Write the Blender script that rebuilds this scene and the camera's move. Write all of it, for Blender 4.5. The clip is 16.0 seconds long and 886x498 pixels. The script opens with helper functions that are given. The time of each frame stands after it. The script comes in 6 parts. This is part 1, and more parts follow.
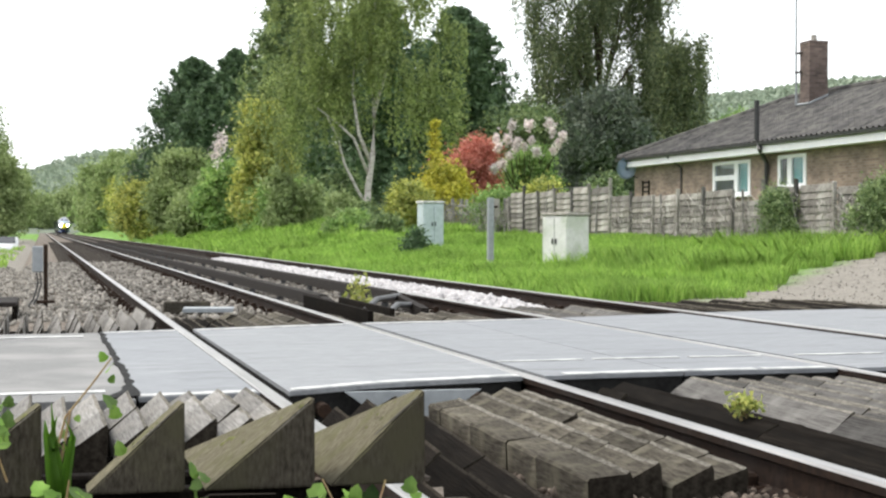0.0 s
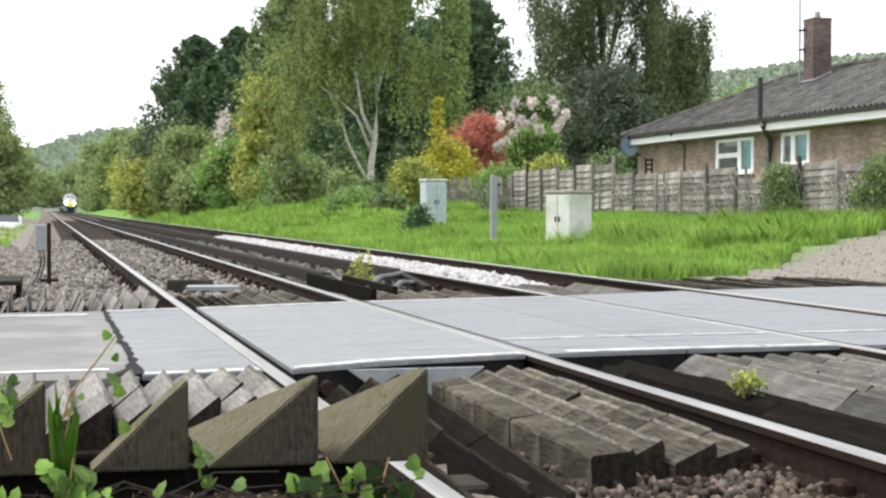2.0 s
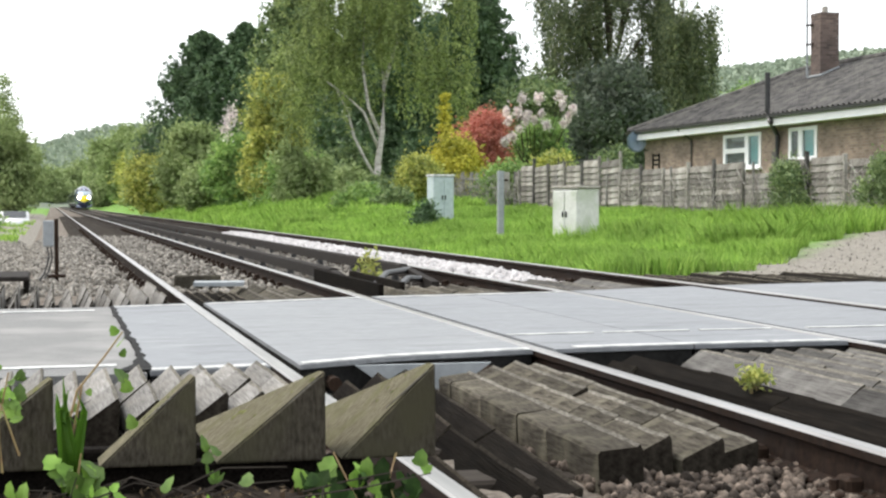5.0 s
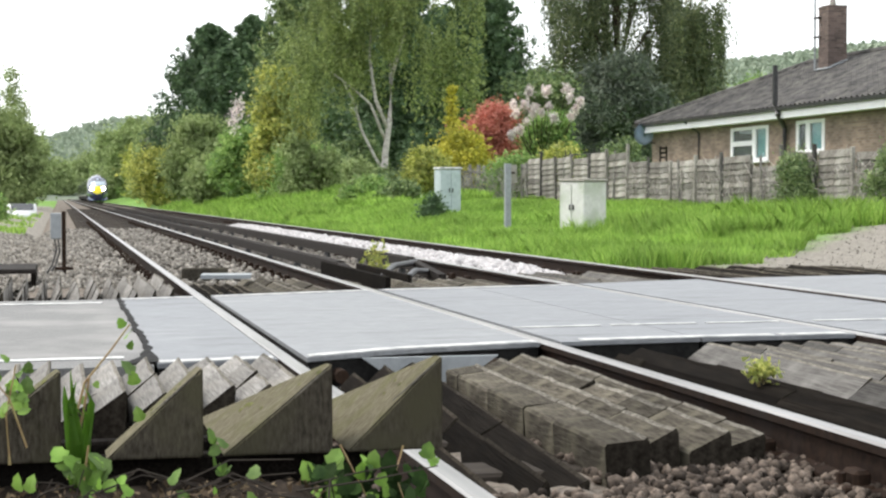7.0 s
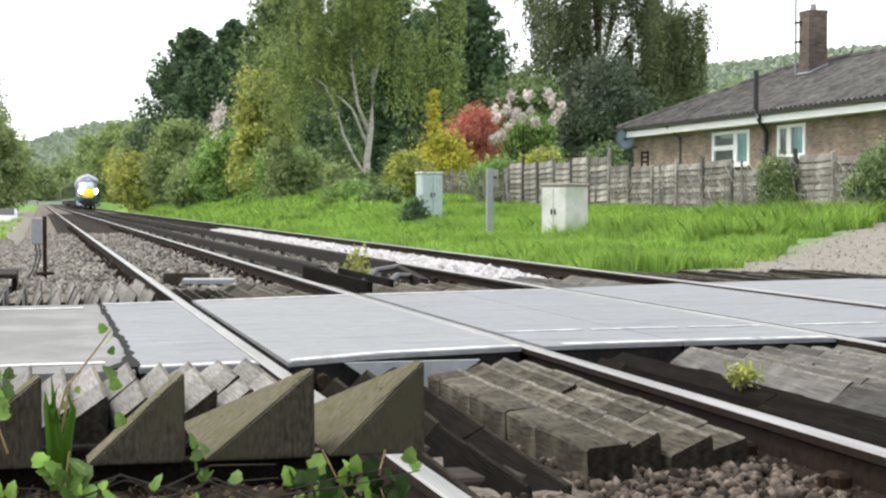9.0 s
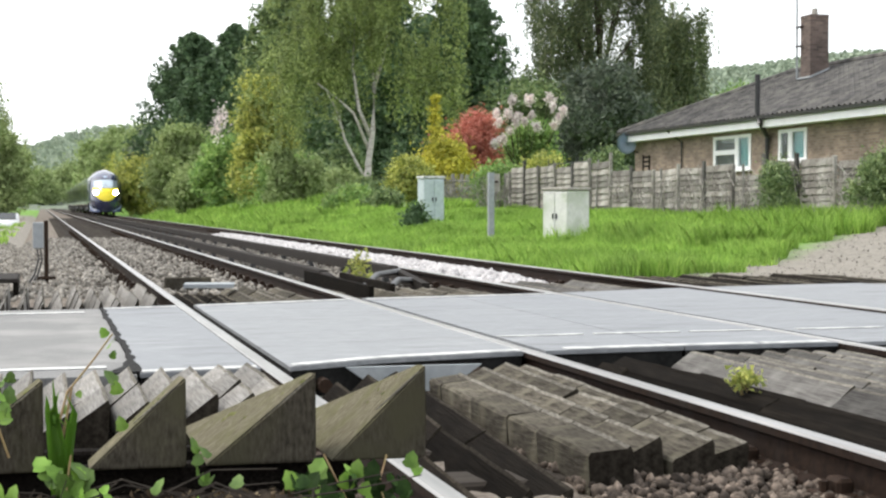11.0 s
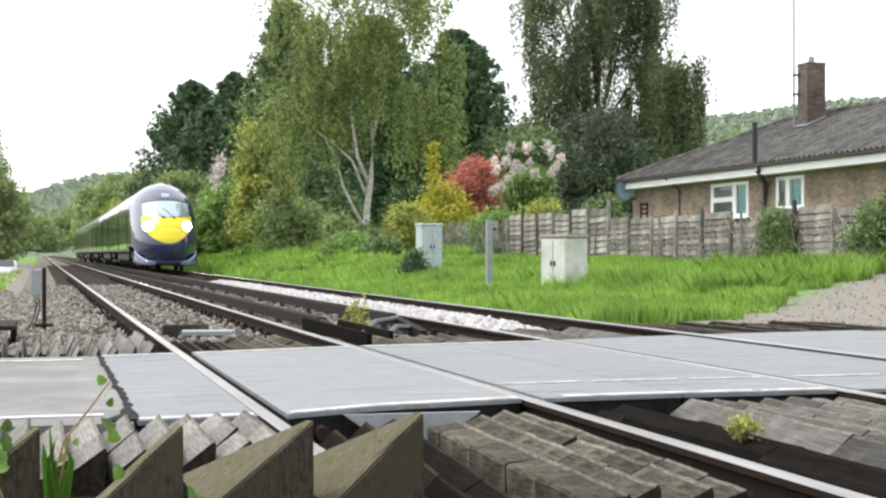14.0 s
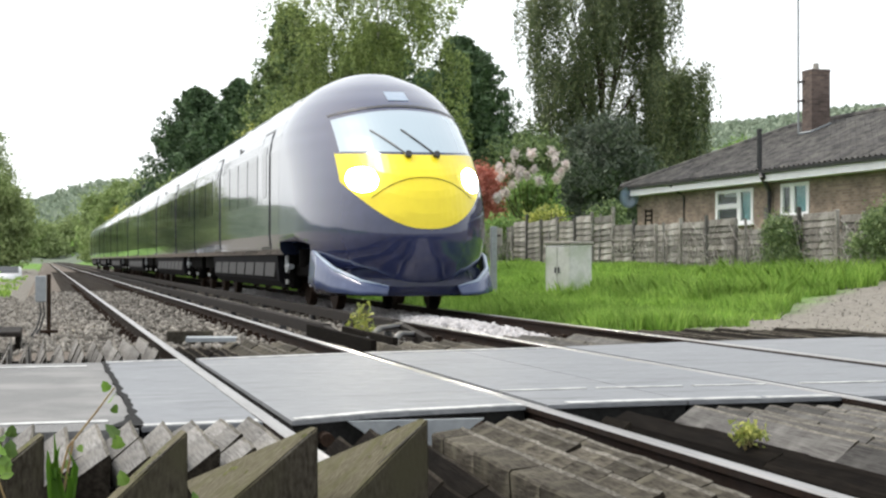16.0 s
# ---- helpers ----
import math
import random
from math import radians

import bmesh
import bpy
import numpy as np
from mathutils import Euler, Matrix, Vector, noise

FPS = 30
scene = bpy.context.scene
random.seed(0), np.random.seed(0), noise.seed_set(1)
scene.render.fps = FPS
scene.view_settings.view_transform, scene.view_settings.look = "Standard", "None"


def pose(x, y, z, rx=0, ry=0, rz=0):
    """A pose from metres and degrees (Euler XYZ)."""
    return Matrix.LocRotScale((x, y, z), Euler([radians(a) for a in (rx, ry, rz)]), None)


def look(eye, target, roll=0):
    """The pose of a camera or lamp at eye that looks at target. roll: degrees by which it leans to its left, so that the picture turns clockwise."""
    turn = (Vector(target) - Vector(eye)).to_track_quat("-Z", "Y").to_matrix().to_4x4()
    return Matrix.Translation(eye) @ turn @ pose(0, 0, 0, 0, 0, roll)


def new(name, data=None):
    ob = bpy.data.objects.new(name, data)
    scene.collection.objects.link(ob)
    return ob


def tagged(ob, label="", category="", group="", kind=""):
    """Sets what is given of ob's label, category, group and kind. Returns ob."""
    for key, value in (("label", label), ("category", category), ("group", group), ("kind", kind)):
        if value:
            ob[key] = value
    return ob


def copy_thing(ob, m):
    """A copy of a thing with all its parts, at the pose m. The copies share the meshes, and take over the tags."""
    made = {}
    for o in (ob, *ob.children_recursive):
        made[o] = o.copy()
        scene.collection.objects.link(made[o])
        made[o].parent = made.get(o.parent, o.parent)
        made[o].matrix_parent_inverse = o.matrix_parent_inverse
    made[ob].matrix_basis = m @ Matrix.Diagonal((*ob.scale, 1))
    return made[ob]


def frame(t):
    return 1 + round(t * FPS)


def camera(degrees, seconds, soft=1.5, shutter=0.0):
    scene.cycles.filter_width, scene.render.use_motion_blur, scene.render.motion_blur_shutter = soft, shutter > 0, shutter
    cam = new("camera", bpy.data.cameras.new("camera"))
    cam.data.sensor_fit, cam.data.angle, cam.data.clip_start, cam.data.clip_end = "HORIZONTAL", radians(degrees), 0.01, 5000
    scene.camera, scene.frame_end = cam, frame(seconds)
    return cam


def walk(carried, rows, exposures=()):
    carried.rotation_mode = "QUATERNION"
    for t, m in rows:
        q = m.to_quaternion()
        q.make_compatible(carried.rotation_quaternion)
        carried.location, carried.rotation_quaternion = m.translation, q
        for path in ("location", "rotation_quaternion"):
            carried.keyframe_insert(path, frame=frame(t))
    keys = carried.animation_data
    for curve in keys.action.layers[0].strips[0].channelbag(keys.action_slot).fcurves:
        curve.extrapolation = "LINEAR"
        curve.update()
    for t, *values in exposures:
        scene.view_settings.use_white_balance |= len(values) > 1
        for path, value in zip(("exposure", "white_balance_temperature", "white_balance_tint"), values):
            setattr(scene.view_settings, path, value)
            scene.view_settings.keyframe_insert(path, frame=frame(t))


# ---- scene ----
cam = camera(30.5, 16.0, soft=2.4)
# The camera stands still beside the track and only turns: seconds, yaw, pitch, roll.
EYE = (0.0, 0.0, 0.773)
TURNS = [
    (0, -13.882, -0.641, -0.089),
    (0.5, -13.861, -1.011, -0.053),
    (1, -13.802, -1.276, -0.080),
    (1.5, -13.773, -1.315, -0.054),
    (2, -13.774, -1.418, -0.012),
    (2.5, -13.771, -1.398, -0.007),
    (3, -13.743, -1.307, -0.010),
    (5.5, -13.390, -1.763, 0.041),
    (6, -13.220, -1.918, 0.024),
    (6.5, -13.158, -1.790, 0.043),
    (7, -13.277, -1.832, -0.000),
    (7.5, -13.495, -1.883, 0.040),
    (8, -13.889, -1.814, 0.008),
    (8.5, -13.975, -1.630, -0.003),
    (9, -13.916, -1.672, 0.040),
    (11.5, -13.829, -1.497, 0.037),
    (12, -13.781, -1.517, 0.035),
    (12.5, -13.796, -1.367, 0.042),
    (13, -13.888, -0.661, 0.037),
    (13.5, -13.918, -0.038, 0.023),
    (14, -13.930, 0.147, 0.045),
    (14.5, -13.915, 0.205, 0.029),
    (15, -13.902, 0.309, 0.036),
    (15.5, -13.817, 0.345, 0.037),
    (16, -13.776, 0.381, 0.013),
]
walk(cam, [(t, pose(*EYE, 90 + p, r, y)) for t, y, p, r in TURNS], [(0, 0.36), (14, 0.36), (15, 0.26), (15.5, 0.18), (16, 0.1)])

# ---- light: bright overcast spring day ----
world = bpy.data.worlds.new("world")
scene.world = world
world.use_nodes = True
wn = world.node_tree.nodes
sky = wn.new("ShaderNodeTexSky")
sky.sky_type, sky.sun_disc = "NISHITA", False
sky.sun_elevation, sky.sun_rotation = radians(48), radians(-55)
sky.air_density, sky.dust_density, sky.ozone_density = 1.0, 6.0, 1.0
# cloud cover: the sky's light is greyed towards an even white veil
veil = wn.new("ShaderNodeMix")
veil.data_type = "RGBA"
veil.inputs[0].default_value = 0.8
veil.inputs[7].default_value = (9.3, 9.6, 9.8, 1)
world.node_tree.links.new(sky.outputs[0], veil.inputs[6])
world.node_tree.links.new(veil.outputs[2], wn["Background"].inputs[0])
wn["Background"].inputs[1].default_value = 0.16
sun = new("sun", bpy.data.lights.new("sun", "SUN"))
sun.data.energy, sun.data.angle, sun.data.color = 1.9, radians(14), (1.0, 0.95, 0.88)
sun.matrix_world = look((-32, 22, 60), (0, 0, 0))

# ---- helpers for meshes ----
def part(name, bm, material, parent=None, label="", smooth=False):
    """Links a bmesh as one mesh object, under a thing or a part."""
    me = bpy.data.meshes.new(name)
    bm.to_mesh(me)
    bm.free()
    return part_mesh(name, me, material, parent, label, smooth)


def part_mesh(name, me, material, parent=None, label="", smooth=False):
    ob = new(name, me)
    for m in (material if isinstance(material, (list, tuple)) else [material]):
        me.materials.append(m)
    if smooth:
        for p in me.polygons:
            p.use_smooth = True
    ob.parent = parent
    if label:
        ob["label"] = label
    return ob


def thing(name, m, label, category, group="", kind=""):
    ob = new(name)
    ob.matrix_basis = m
    return tagged(ob, label, category, group, kind)


def box(bm, size, m=None, bevel=0.0, at=(0, 0, 0)):
    """A box of that size whose middle lies at at, turned by m."""
    m = m or Matrix()
    got = bmesh.ops.create_cube(bm, size=1.0, matrix=m @ Matrix.Translation(at) @ Matrix.Diagonal((*size, 1)))
    if bevel:
        es = list({e for v in got["verts"] for e in v.link_edges})
        bmesh.ops.bevel(bm, geom=es, offset=bevel, segments=1, affect="EDGES", profile=0.5)
    return bm


def cyl(bm, r, h, m=None, seg=12, r2=None):
    """A cylinder along z from 0 to h."""
    m = m or Matrix()
    bmesh.ops.create_cone(bm, cap_ends=True, segments=seg, radius1=r, radius2=r if r2 is None else r2, depth=h, matrix=m @ Matrix.Translation((0, 0, h / 2)))
    return bm


def tube(bm, pts, radii, seg=7):
    """A tapered tube through points."""
    rings = []
    for i, p in enumerate(pts):
        p = Vector(p)
        d = (Vector(pts[min(i + 1, len(pts) - 1)]) - Vector(pts[max(i - 1, 0)])).normalized()
        q = d.to_track_quat("Z", "Y")
        rings.append([bm.verts.new(p + q @ Vector((radii[i] * math.cos(a), radii[i] * math.sin(a), 0))) for a in [2 * math.pi * k / seg for k in range(seg)]])
    for a, b in zip(rings, rings[1:]):
        for k in range(seg):
            bm.faces.new((a[k], a[(k + 1) % seg], b[(k + 1) % seg], b[k]))
    bm.faces.new(rings[0][::-1])
    bm.faces.new(rings[-1])
    return bm


def prism(bm, outline, length, m=None, taper=None):
    """An outline (x, z) drawn along y from 0 to length."""
    m = m or Matrix()
    a = [bm.verts.new(m @ Vector((x, 0, z))) for x, z in outline]
    b = [bm.verts.new(m @ Vector((x, length, z))) for x, z in outline]
    n = len(a)
    for i in range(n):
        bm.faces.new((a[i], a[(i + 1) % n], b[(i + 1) % n], b[i]))
    bm.faces.new(a[::-1])
    bm.faces.new(b)
    bmesh.ops.recalc_face_normals(bm, faces=bm.faces)
    return bm


def sheet(name, xs, ys, height, material, parent=None):
    """A ground sheet over a grid; height(x, y) gives z."""
    X, Y = np.meshgrid(xs, ys)
    Z = height(X, Y)
    co = np.stack([X, Y, Z], -1).reshape(-1, 3)
    nx, ny = len(xs), len(ys)
    i = (np.arange(ny - 1)[:, None] * nx + np.arange(nx - 1)[None]).reshape(-1)
    faces = np.stack([i, i + 1, i + nx + 1, i + nx], -1)
    return part_mesh(name, mesh_np(name, co, faces), material, parent, smooth=True)


def mesh_np(name, co, faces):
    """A mesh of equal-sided faces from arrays."""
    me = bpy.data.meshes.new(name)
    k = faces.shape[1]
    me.vertices.add(len(co))
    me.vertices.foreach_set("co", np.ascontiguousarray(co, dtype=np.float32).reshape(-1))
    me.loops.add(faces.size)
    me.loops.foreach_set("vertex_index", np.ascontiguousarray(faces, dtype=np.int32).reshape(-1))
    me.polygons.add(len(faces))
    me.polygons.foreach_set("loop_start", np.arange(0, faces.size, k, dtype=np.int32))
    me.update(calc_edges=True)
    return me


# ---- materials ----
def mat(name, rough=0.7, metal=0.0):
    m = bpy.data.materials.new(name)
    m.use_nodes = True
    nt = m.node_tree
    b = nt.nodes["Principled BSDF"]
    b.inputs["Roughness"].default_value, b.inputs["Metallic"].default_value = rough, metal
    return m, nt, b


def ramp(nt, src, stops):
    r = nt.nodes.new("ShaderNodeValToRGB")
    els = r.color_ramp.elements
    while len(els) < len(stops):
        els.new(0.5)
    for e, (p, c) in zip(els, stops):
        e.position, e.color = p, (*c, 1)
    nt.links.new(src, r.inputs[0])
    return r.outputs[0]


def noise_tex(nt, scale, detail=6.0, vec=None, rough=0.6, stretch=None):
    n = nt.nodes.new("ShaderNodeTexNoise")
    n.inputs["Scale"].default_value, n.inputs["Detail"].default_value, n.inputs["Roughness"].default_value = scale, detail, rough
    if vec is None:
        g = nt.nodes.new("ShaderNodeTexCoord")
        vec = g.outputs["Object"]
    if stretch:
        mp = nt.nodes.new("ShaderNodeMapping")
        mp.inputs["Scale"].default_value = stretch
        nt.links.new(vec, mp.inputs[0])
        vec = mp.outputs[0]
    nt.links.new(vec, n.inputs["Vector"])
    return n.outputs["Fac"]


def mix(nt, a, b, fac, kind="MIX"):
    x = nt.nodes.new("ShaderNodeMix")
    x.data_type, x.blend_type = "RGBA", kind
    for src, i in ((fac, 0), (a, 6), (b, 7)):
        if isinstance(src, (int, float)):
            x.inputs[i].default_value = src
        elif isinstance(src, tuple):
            x.inputs[i].default_value = (*src, 1)
        else:
            nt.links.new(src, x.inputs[i])
    return x.outputs[2]


def bump(nt, b, src, strength, dist=0.01):
    n = nt.nodes.new("ShaderNodeBump")
    n.inputs["Strength"].default_value, n.inputs["Distance"].default_value = strength, dist
    nt.links.new(src, n.inputs["Height"])
    nt.links.new(n.outputs[0], b.inputs["Normal"])


def simple(name, c1, c2, scale=8.0, rough=0.7, metal=0.0, bumps=0.2, dist=0.01, stretch=None, c3=None, big=None, island=0.0, piece=0.0, gloss=0.12):
    """Two-scale mottled surface: fine grain from c1 to c2, broad patches towards c3."""
    m, nt, b = mat(name, rough, metal)
    if rough >= 0.8:
        b.inputs["Specular IOR Level"].default_value = gloss
    f = noise_tex(nt, scale, stretch=stretch)
    col = ramp(nt, f, [(0.3, c1), (0.7, c2)])
    if c3:
        g = noise_tex(nt, big or scale / 8, 3.0)
        col = mix(nt, col, c3, ramp(nt, g, [(0.45, (0, 0, 0)), (0.7, (1, 1, 1))]))
    if island:
        o = nt.nodes.new("ShaderNodeNewGeometry")
        col = mix(nt, col, ramp(nt, o.outputs["Random Per Island"], [(0, (1 - island,) * 3), (1, (1 + island,) * 3)]), 1.0, "MULTIPLY")
    if piece:
        o = nt.nodes.new("ShaderNodeObjectInfo")
        col = mix(nt, col, ramp(nt, o.outputs["Random"], [(0, (1 - piece,) * 3), (1, (1 + piece,) * 3)]), 1.0, "MULTIPLY")
    nt.links.new(col, b.inputs["Base Color"])
    if bumps:
        bump(nt, b, f, bumps, dist)
    return m


def leafy(name, tones, rough=0.55, glow=0.35):
    """Leaves: each its own tone, partly letting light through."""
    m, nt, b = mat(name, rough)
    o = nt.nodes.new("ShaderNodeNewGeometry")
    n = len(tones)
    col = ramp(nt, o.outputs["Random Per Island"], [(i / max(1, n - 1), t) for i, t in enumerate(tones)])
    big = noise_tex(nt, 0.55, 3.0)
    col = mix(nt, col, ramp(nt, big, [(0.3, (0.62, 0.66, 0.6)), (0.7, (1.25, 1.25, 1.1))]), 1.0, "MULTIPLY")
    nt.links.new(col, b.inputs["Base Color"])
    b.inputs["Specular IOR Level"].default_value = 0.3
    tr = nt.nodes.new("ShaderNodeBsdfTranslucent")
    nt.links.new(col, tr.inputs[0])
    ms = nt.nodes.new("ShaderNodeMixShader")
    ms.inputs[0].default_value = glow
    nt.links.new(b.outputs[0], ms.inputs[1])
    nt.links.new(tr.outputs[0], ms.inputs[2])
    nt.links.new(ms.outputs[0], nt.nodes["Material Output"].inputs[0])
    return m


M = {}
M["rail_rust"] = simple("rail_rust", (0.010, 0.006, 0.005), (0.030, 0.018, 0.012), 30, 0.85, 0.0, 0.4, 0.003, c3=(0.023, 0.018, 0.016))
M["rail_top"] = simple("rail_top", (0.26, 0.25, 0.24), (0.41, 0.395, 0.38), 20, 0.34, 0.85, 0.02, stretch=(1, 0.05, 1))
M["conductor"] = simple("conductor", (0.012, 0.011, 0.01), (0.035, 0.03, 0.027), 30, 0.85, 0.0, 0.2, 0.003)
M["sleeper"] = simple("sleeper", (0.023, 0.019, 0.016), (0.054, 0.046, 0.038), 14, 0.9, 0, 0.5, 0.006, stretch=(0.2, 3, 1))
M["timber"] = simple("timber", (0.09, 0.086, 0.08), (0.34, 0.33, 0.315), 26, 0.85, 0, 0.8, 0.006, stretch=(8, 0.2, 8), c3=(0.27, 0.255, 0.23), big=4, piece=0.25)
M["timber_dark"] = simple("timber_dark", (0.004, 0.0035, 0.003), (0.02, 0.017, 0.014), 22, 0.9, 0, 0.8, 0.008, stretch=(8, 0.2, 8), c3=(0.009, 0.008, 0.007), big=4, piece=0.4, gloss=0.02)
M["timber_grey"] = simple("timber_grey", (0.034, 0.032, 0.030), (0.14, 0.134, 0.126), 18, 0.9, 0, 0.8, 0.006, stretch=(9, 0.2, 9), c3=(0.155, 0.15, 0.14), big=4, piece=0.4)
M["timber_mid"] = simple("timber_mid", (0.024, 0.021, 0.016), (0.108, 0.097, 0.079), 16, 0.9, 0, 0.9, 0.008, stretch=(5, 0.6, 5), c3=(0.14, 0.129, 0.097), big=5, piece=0.4, gloss=0.04)
M["timber_worn"] = simple("timber_worn", (0.06, 0.055, 0.046), (0.24, 0.225, 0.195), 24, 0.9, 0, 0.6, 0.005, stretch=(6, 1.2, 6), c3=(0.07, 0.065, 0.055), big=7, piece=0.35, gloss=0.05)
M["timber_end"] = simple("timber_end", (0.010, 0.008, 0.006), (0.045, 0.039, 0.031), 40, 0.9, 0, 0.8, 0.006, piece=0.4, gloss=0.04)
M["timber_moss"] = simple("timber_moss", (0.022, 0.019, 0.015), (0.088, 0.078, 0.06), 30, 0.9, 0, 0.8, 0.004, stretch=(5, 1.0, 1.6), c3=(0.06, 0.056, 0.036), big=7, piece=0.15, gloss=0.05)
M["panel"], _nt, _b = mat("panel", 0.62)
_grain = noise_tex(_nt, 16, 9, stretch=(0.45, 1.8, 1), rough=0.7)
_c = ramp(_nt, _grain, [(0.28, (0.12, 0.128, 0.138)), (0.72, (0.245, 0.255, 0.268))])
# tyre-worn dark streaks across the deck, pale scuffs, and a fine ribbing
_c = mix(_nt, _c, (0.07, 0.073, 0.08), ramp(_nt, noise_tex(_nt, 2.6, 9, stretch=(0.35, 1.4, 1), rough=0.75), [(0.53, (0, 0, 0)), (0.66, (0.65, 0.65, 0.65))]))
_c = mix(_nt, _c, (0.3, 0.305, 0.31), ramp(_nt, noise_tex(_nt, 3.0, 7, stretch=(0.35, 1.6, 1), rough=0.7), [(0.56, (0, 0, 0)), (0.7, (0.7, 0.7, 0.7))]))
_o = _nt.nodes.new("ShaderNodeObjectInfo")
_c = mix(_nt, _c, ramp(_nt, _o.outputs["Random"], [(0, (0.9, 0.91, 0.94)), (1, (1.1, 1.09, 1.07))]), 1.0, "MULTIPLY")
_nt.links.new(_c, _b.inputs["Base Color"])
bump(_nt, _b, _grain, 0.35, 0.004)
M["asphalt"] = simple("asphalt", (0.125, 0.125, 0.125), (0.243, 0.243, 0.239), 90, 0.8, 0, 0.3, 0.004, c3=(0.265, 0.261, 0.254), big=1.5)
M["rubber"] = simple("rubber", (0.006, 0.006, 0.006), (0.018, 0.018, 0.017), 25, 0.85, 0, 0.3, 0.004)
M["paint"] = simple("paint", (0.36, 0.36, 0.35), (0.74, 0.74, 0.72), 16, 0.6, 0, 0.1, c3=(0.26, 0.265, 0.27), big=7)
M["stone"] = simple("stone", (0.03, 0.023, 0.019), (0.15, 0.122, 0.1), 40, 0.9, 0, 0.3, 0.006, island=0.75)
M["stone_pale"] = simple("stone_pale", (0.13, 0.118, 0.102), (0.35, 0.328, 0.292), 40, 0.9, 0, 0.3, 0.006, island=0.45)
M["stone_new"] = simple("stone_new", (0.391, 0.374, 0.374), (0.561, 0.544, 0.544), 40, 0.9, 0, 0.3, 0.006, island=0.25)
M["ballast"] = simple("ballast", (0.064, 0.050, 0.042), (0.245, 0.218, 0.186), 22, 0.95, 0, 0.9, 0.03, c3=(0.181, 0.154, 0.127), big=0.8)
M["ballast_new"] = simple("ballast_new", (0.4, 0.38, 0.38), (0.62, 0.6, 0.6), 18, 0.95, 0, 0.9, 0.03)
M["soil"] = simple("soil", (0.008, 0.006, 0.005), (0.042, 0.032, 0.024), 18, 0.95, 0, 0.8, 0.02)
M["galv"] = simple("galv", (0.210, 0.231, 0.245), (0.308, 0.329, 0.343), 12, 0.6, 0.0, 0.05)
M["rust"] = simple("rust", (0.015, 0.009, 0.006), (0.041, 0.025, 0.017), 22, 0.8, 0, 0.3)
M["wood_fence"] = simple("wood_fence", (0.075, 0.068, 0.06), (0.29, 0.272, 0.245), 14, 0.9, 0, 0.5, 0.006, stretch=(0.4, 0.5, 4), c3=(0.34, 0.33, 0.3), big=1.6, island=0.15, piece=0.4)
M["cab_grey"] = simple("cab_grey", (0.36, 0.43, 0.45), (0.47, 0.54, 0.56), 9, 0.5, 0, 0.05)
M["cab_white"] = simple("cab_white", (0.56, 0.56, 0.53), (0.76, 0.76, 0.73), 9, 0.6, 0, 0.05, c3=(0.4, 0.45, 0.34), big=2.2)
M["concrete"] = simple("concrete", (0.243, 0.225, 0.198), (0.378, 0.360, 0.324), 12, 0.9, 0, 0.3)
M["upvc"] = simple("upvc", (0.74, 0.75, 0.76), (0.82, 0.83, 0.84), 3, 0.35, 0, 0.0)
M["black_plastic"] = simple("black_plastic", (0.012, 0.012, 0.013), (0.03, 0.03, 0.032), 8, 0.4, 0, 0.05)
M["mortar"] = simple("mortar", (0.3, 0.27, 0.24), (0.42, 0.38, 0.34), 30, 0.95)
M["tar"] = simple("tar", (0.006, 0.006, 0.006), (0.025, 0.025, 0.025), 30, 0.85, 0, 0.6, 0.01)
M["brick"] = simple("brick", (0.17, 0.12, 0.095), (0.31, 0.23, 0.18), 9, 0.9, 0, 0.3, 0.004, c3=(0.26, 0.2, 0.16), big=1.2)
M["brick_dark"] = simple("brick_dark", (0.12, 0.07, 0.06), (0.24, 0.14, 0.11), 9, 0.9, 0, 0.3, 0.004)
M["tile"] = simple("tile", (0.03, 0.029, 0.03), (0.12, 0.115, 0.112), 5, 0.88, 0, 0.6, 0.012, c3=(0.15, 0.145, 0.13), big=2.0)
M["bark"] = simple("bark", (0.035, 0.028, 0.022), (0.11, 0.09, 0.07), 7, 0.95, 0, 0.8, 0.02, stretch=(3, 3, 0.6))
M["birch_bark"] = simple("birch_bark", (0.2, 0.18, 0.16), (0.72, 0.69, 0.65), 3.5, 0.85, 0, 0.4, 0.01, stretch=(1, 1, 2.2), c3=(0.4, 0.38, 0.35), big=1.1)
M["glass"] = mat("glass", 0.05)[0]
_b = M["glass"].node_tree.nodes["Principled BSDF"]
_b.inputs["Base Color"].default_value = (0.05, 0.07, 0.075, 1)
_b.inputs["Specular IOR Level"].default_value = 0.3
M["leaf_mid"] = leafy("leaf_mid", [(0.129, 0.233, 0.070), (0.245, 0.382, 0.125), (0.370, 0.489, 0.172)])
M["leaf_birch"] = leafy("leaf_birch", [(0.125, 0.17, 0.065), (0.25, 0.315, 0.12), (0.41, 0.475, 0.2)])
M["leaf_weeping"] = leafy("leaf_weeping", [(0.073, 0.099, 0.059), (0.145, 0.178, 0.098), (0.237, 0.267, 0.139)], 0.6, 0.3)
M["leaf_yellow"] = leafy("leaf_yellow", [(0.170, 0.213, 0.056), (0.372, 0.409, 0.112), (0.643, 0.621, 0.193)])
M["leaf_gold"] = leafy("leaf_gold", [(0.247, 0.267, 0.039), (0.512, 0.475, 0.064), (0.716, 0.643, 0.116)])
M["leaf_red"] = leafy("leaf_red", [(0.343, 0.099, 0.082), (0.565, 0.198, 0.164), (0.708, 0.317, 0.272)])
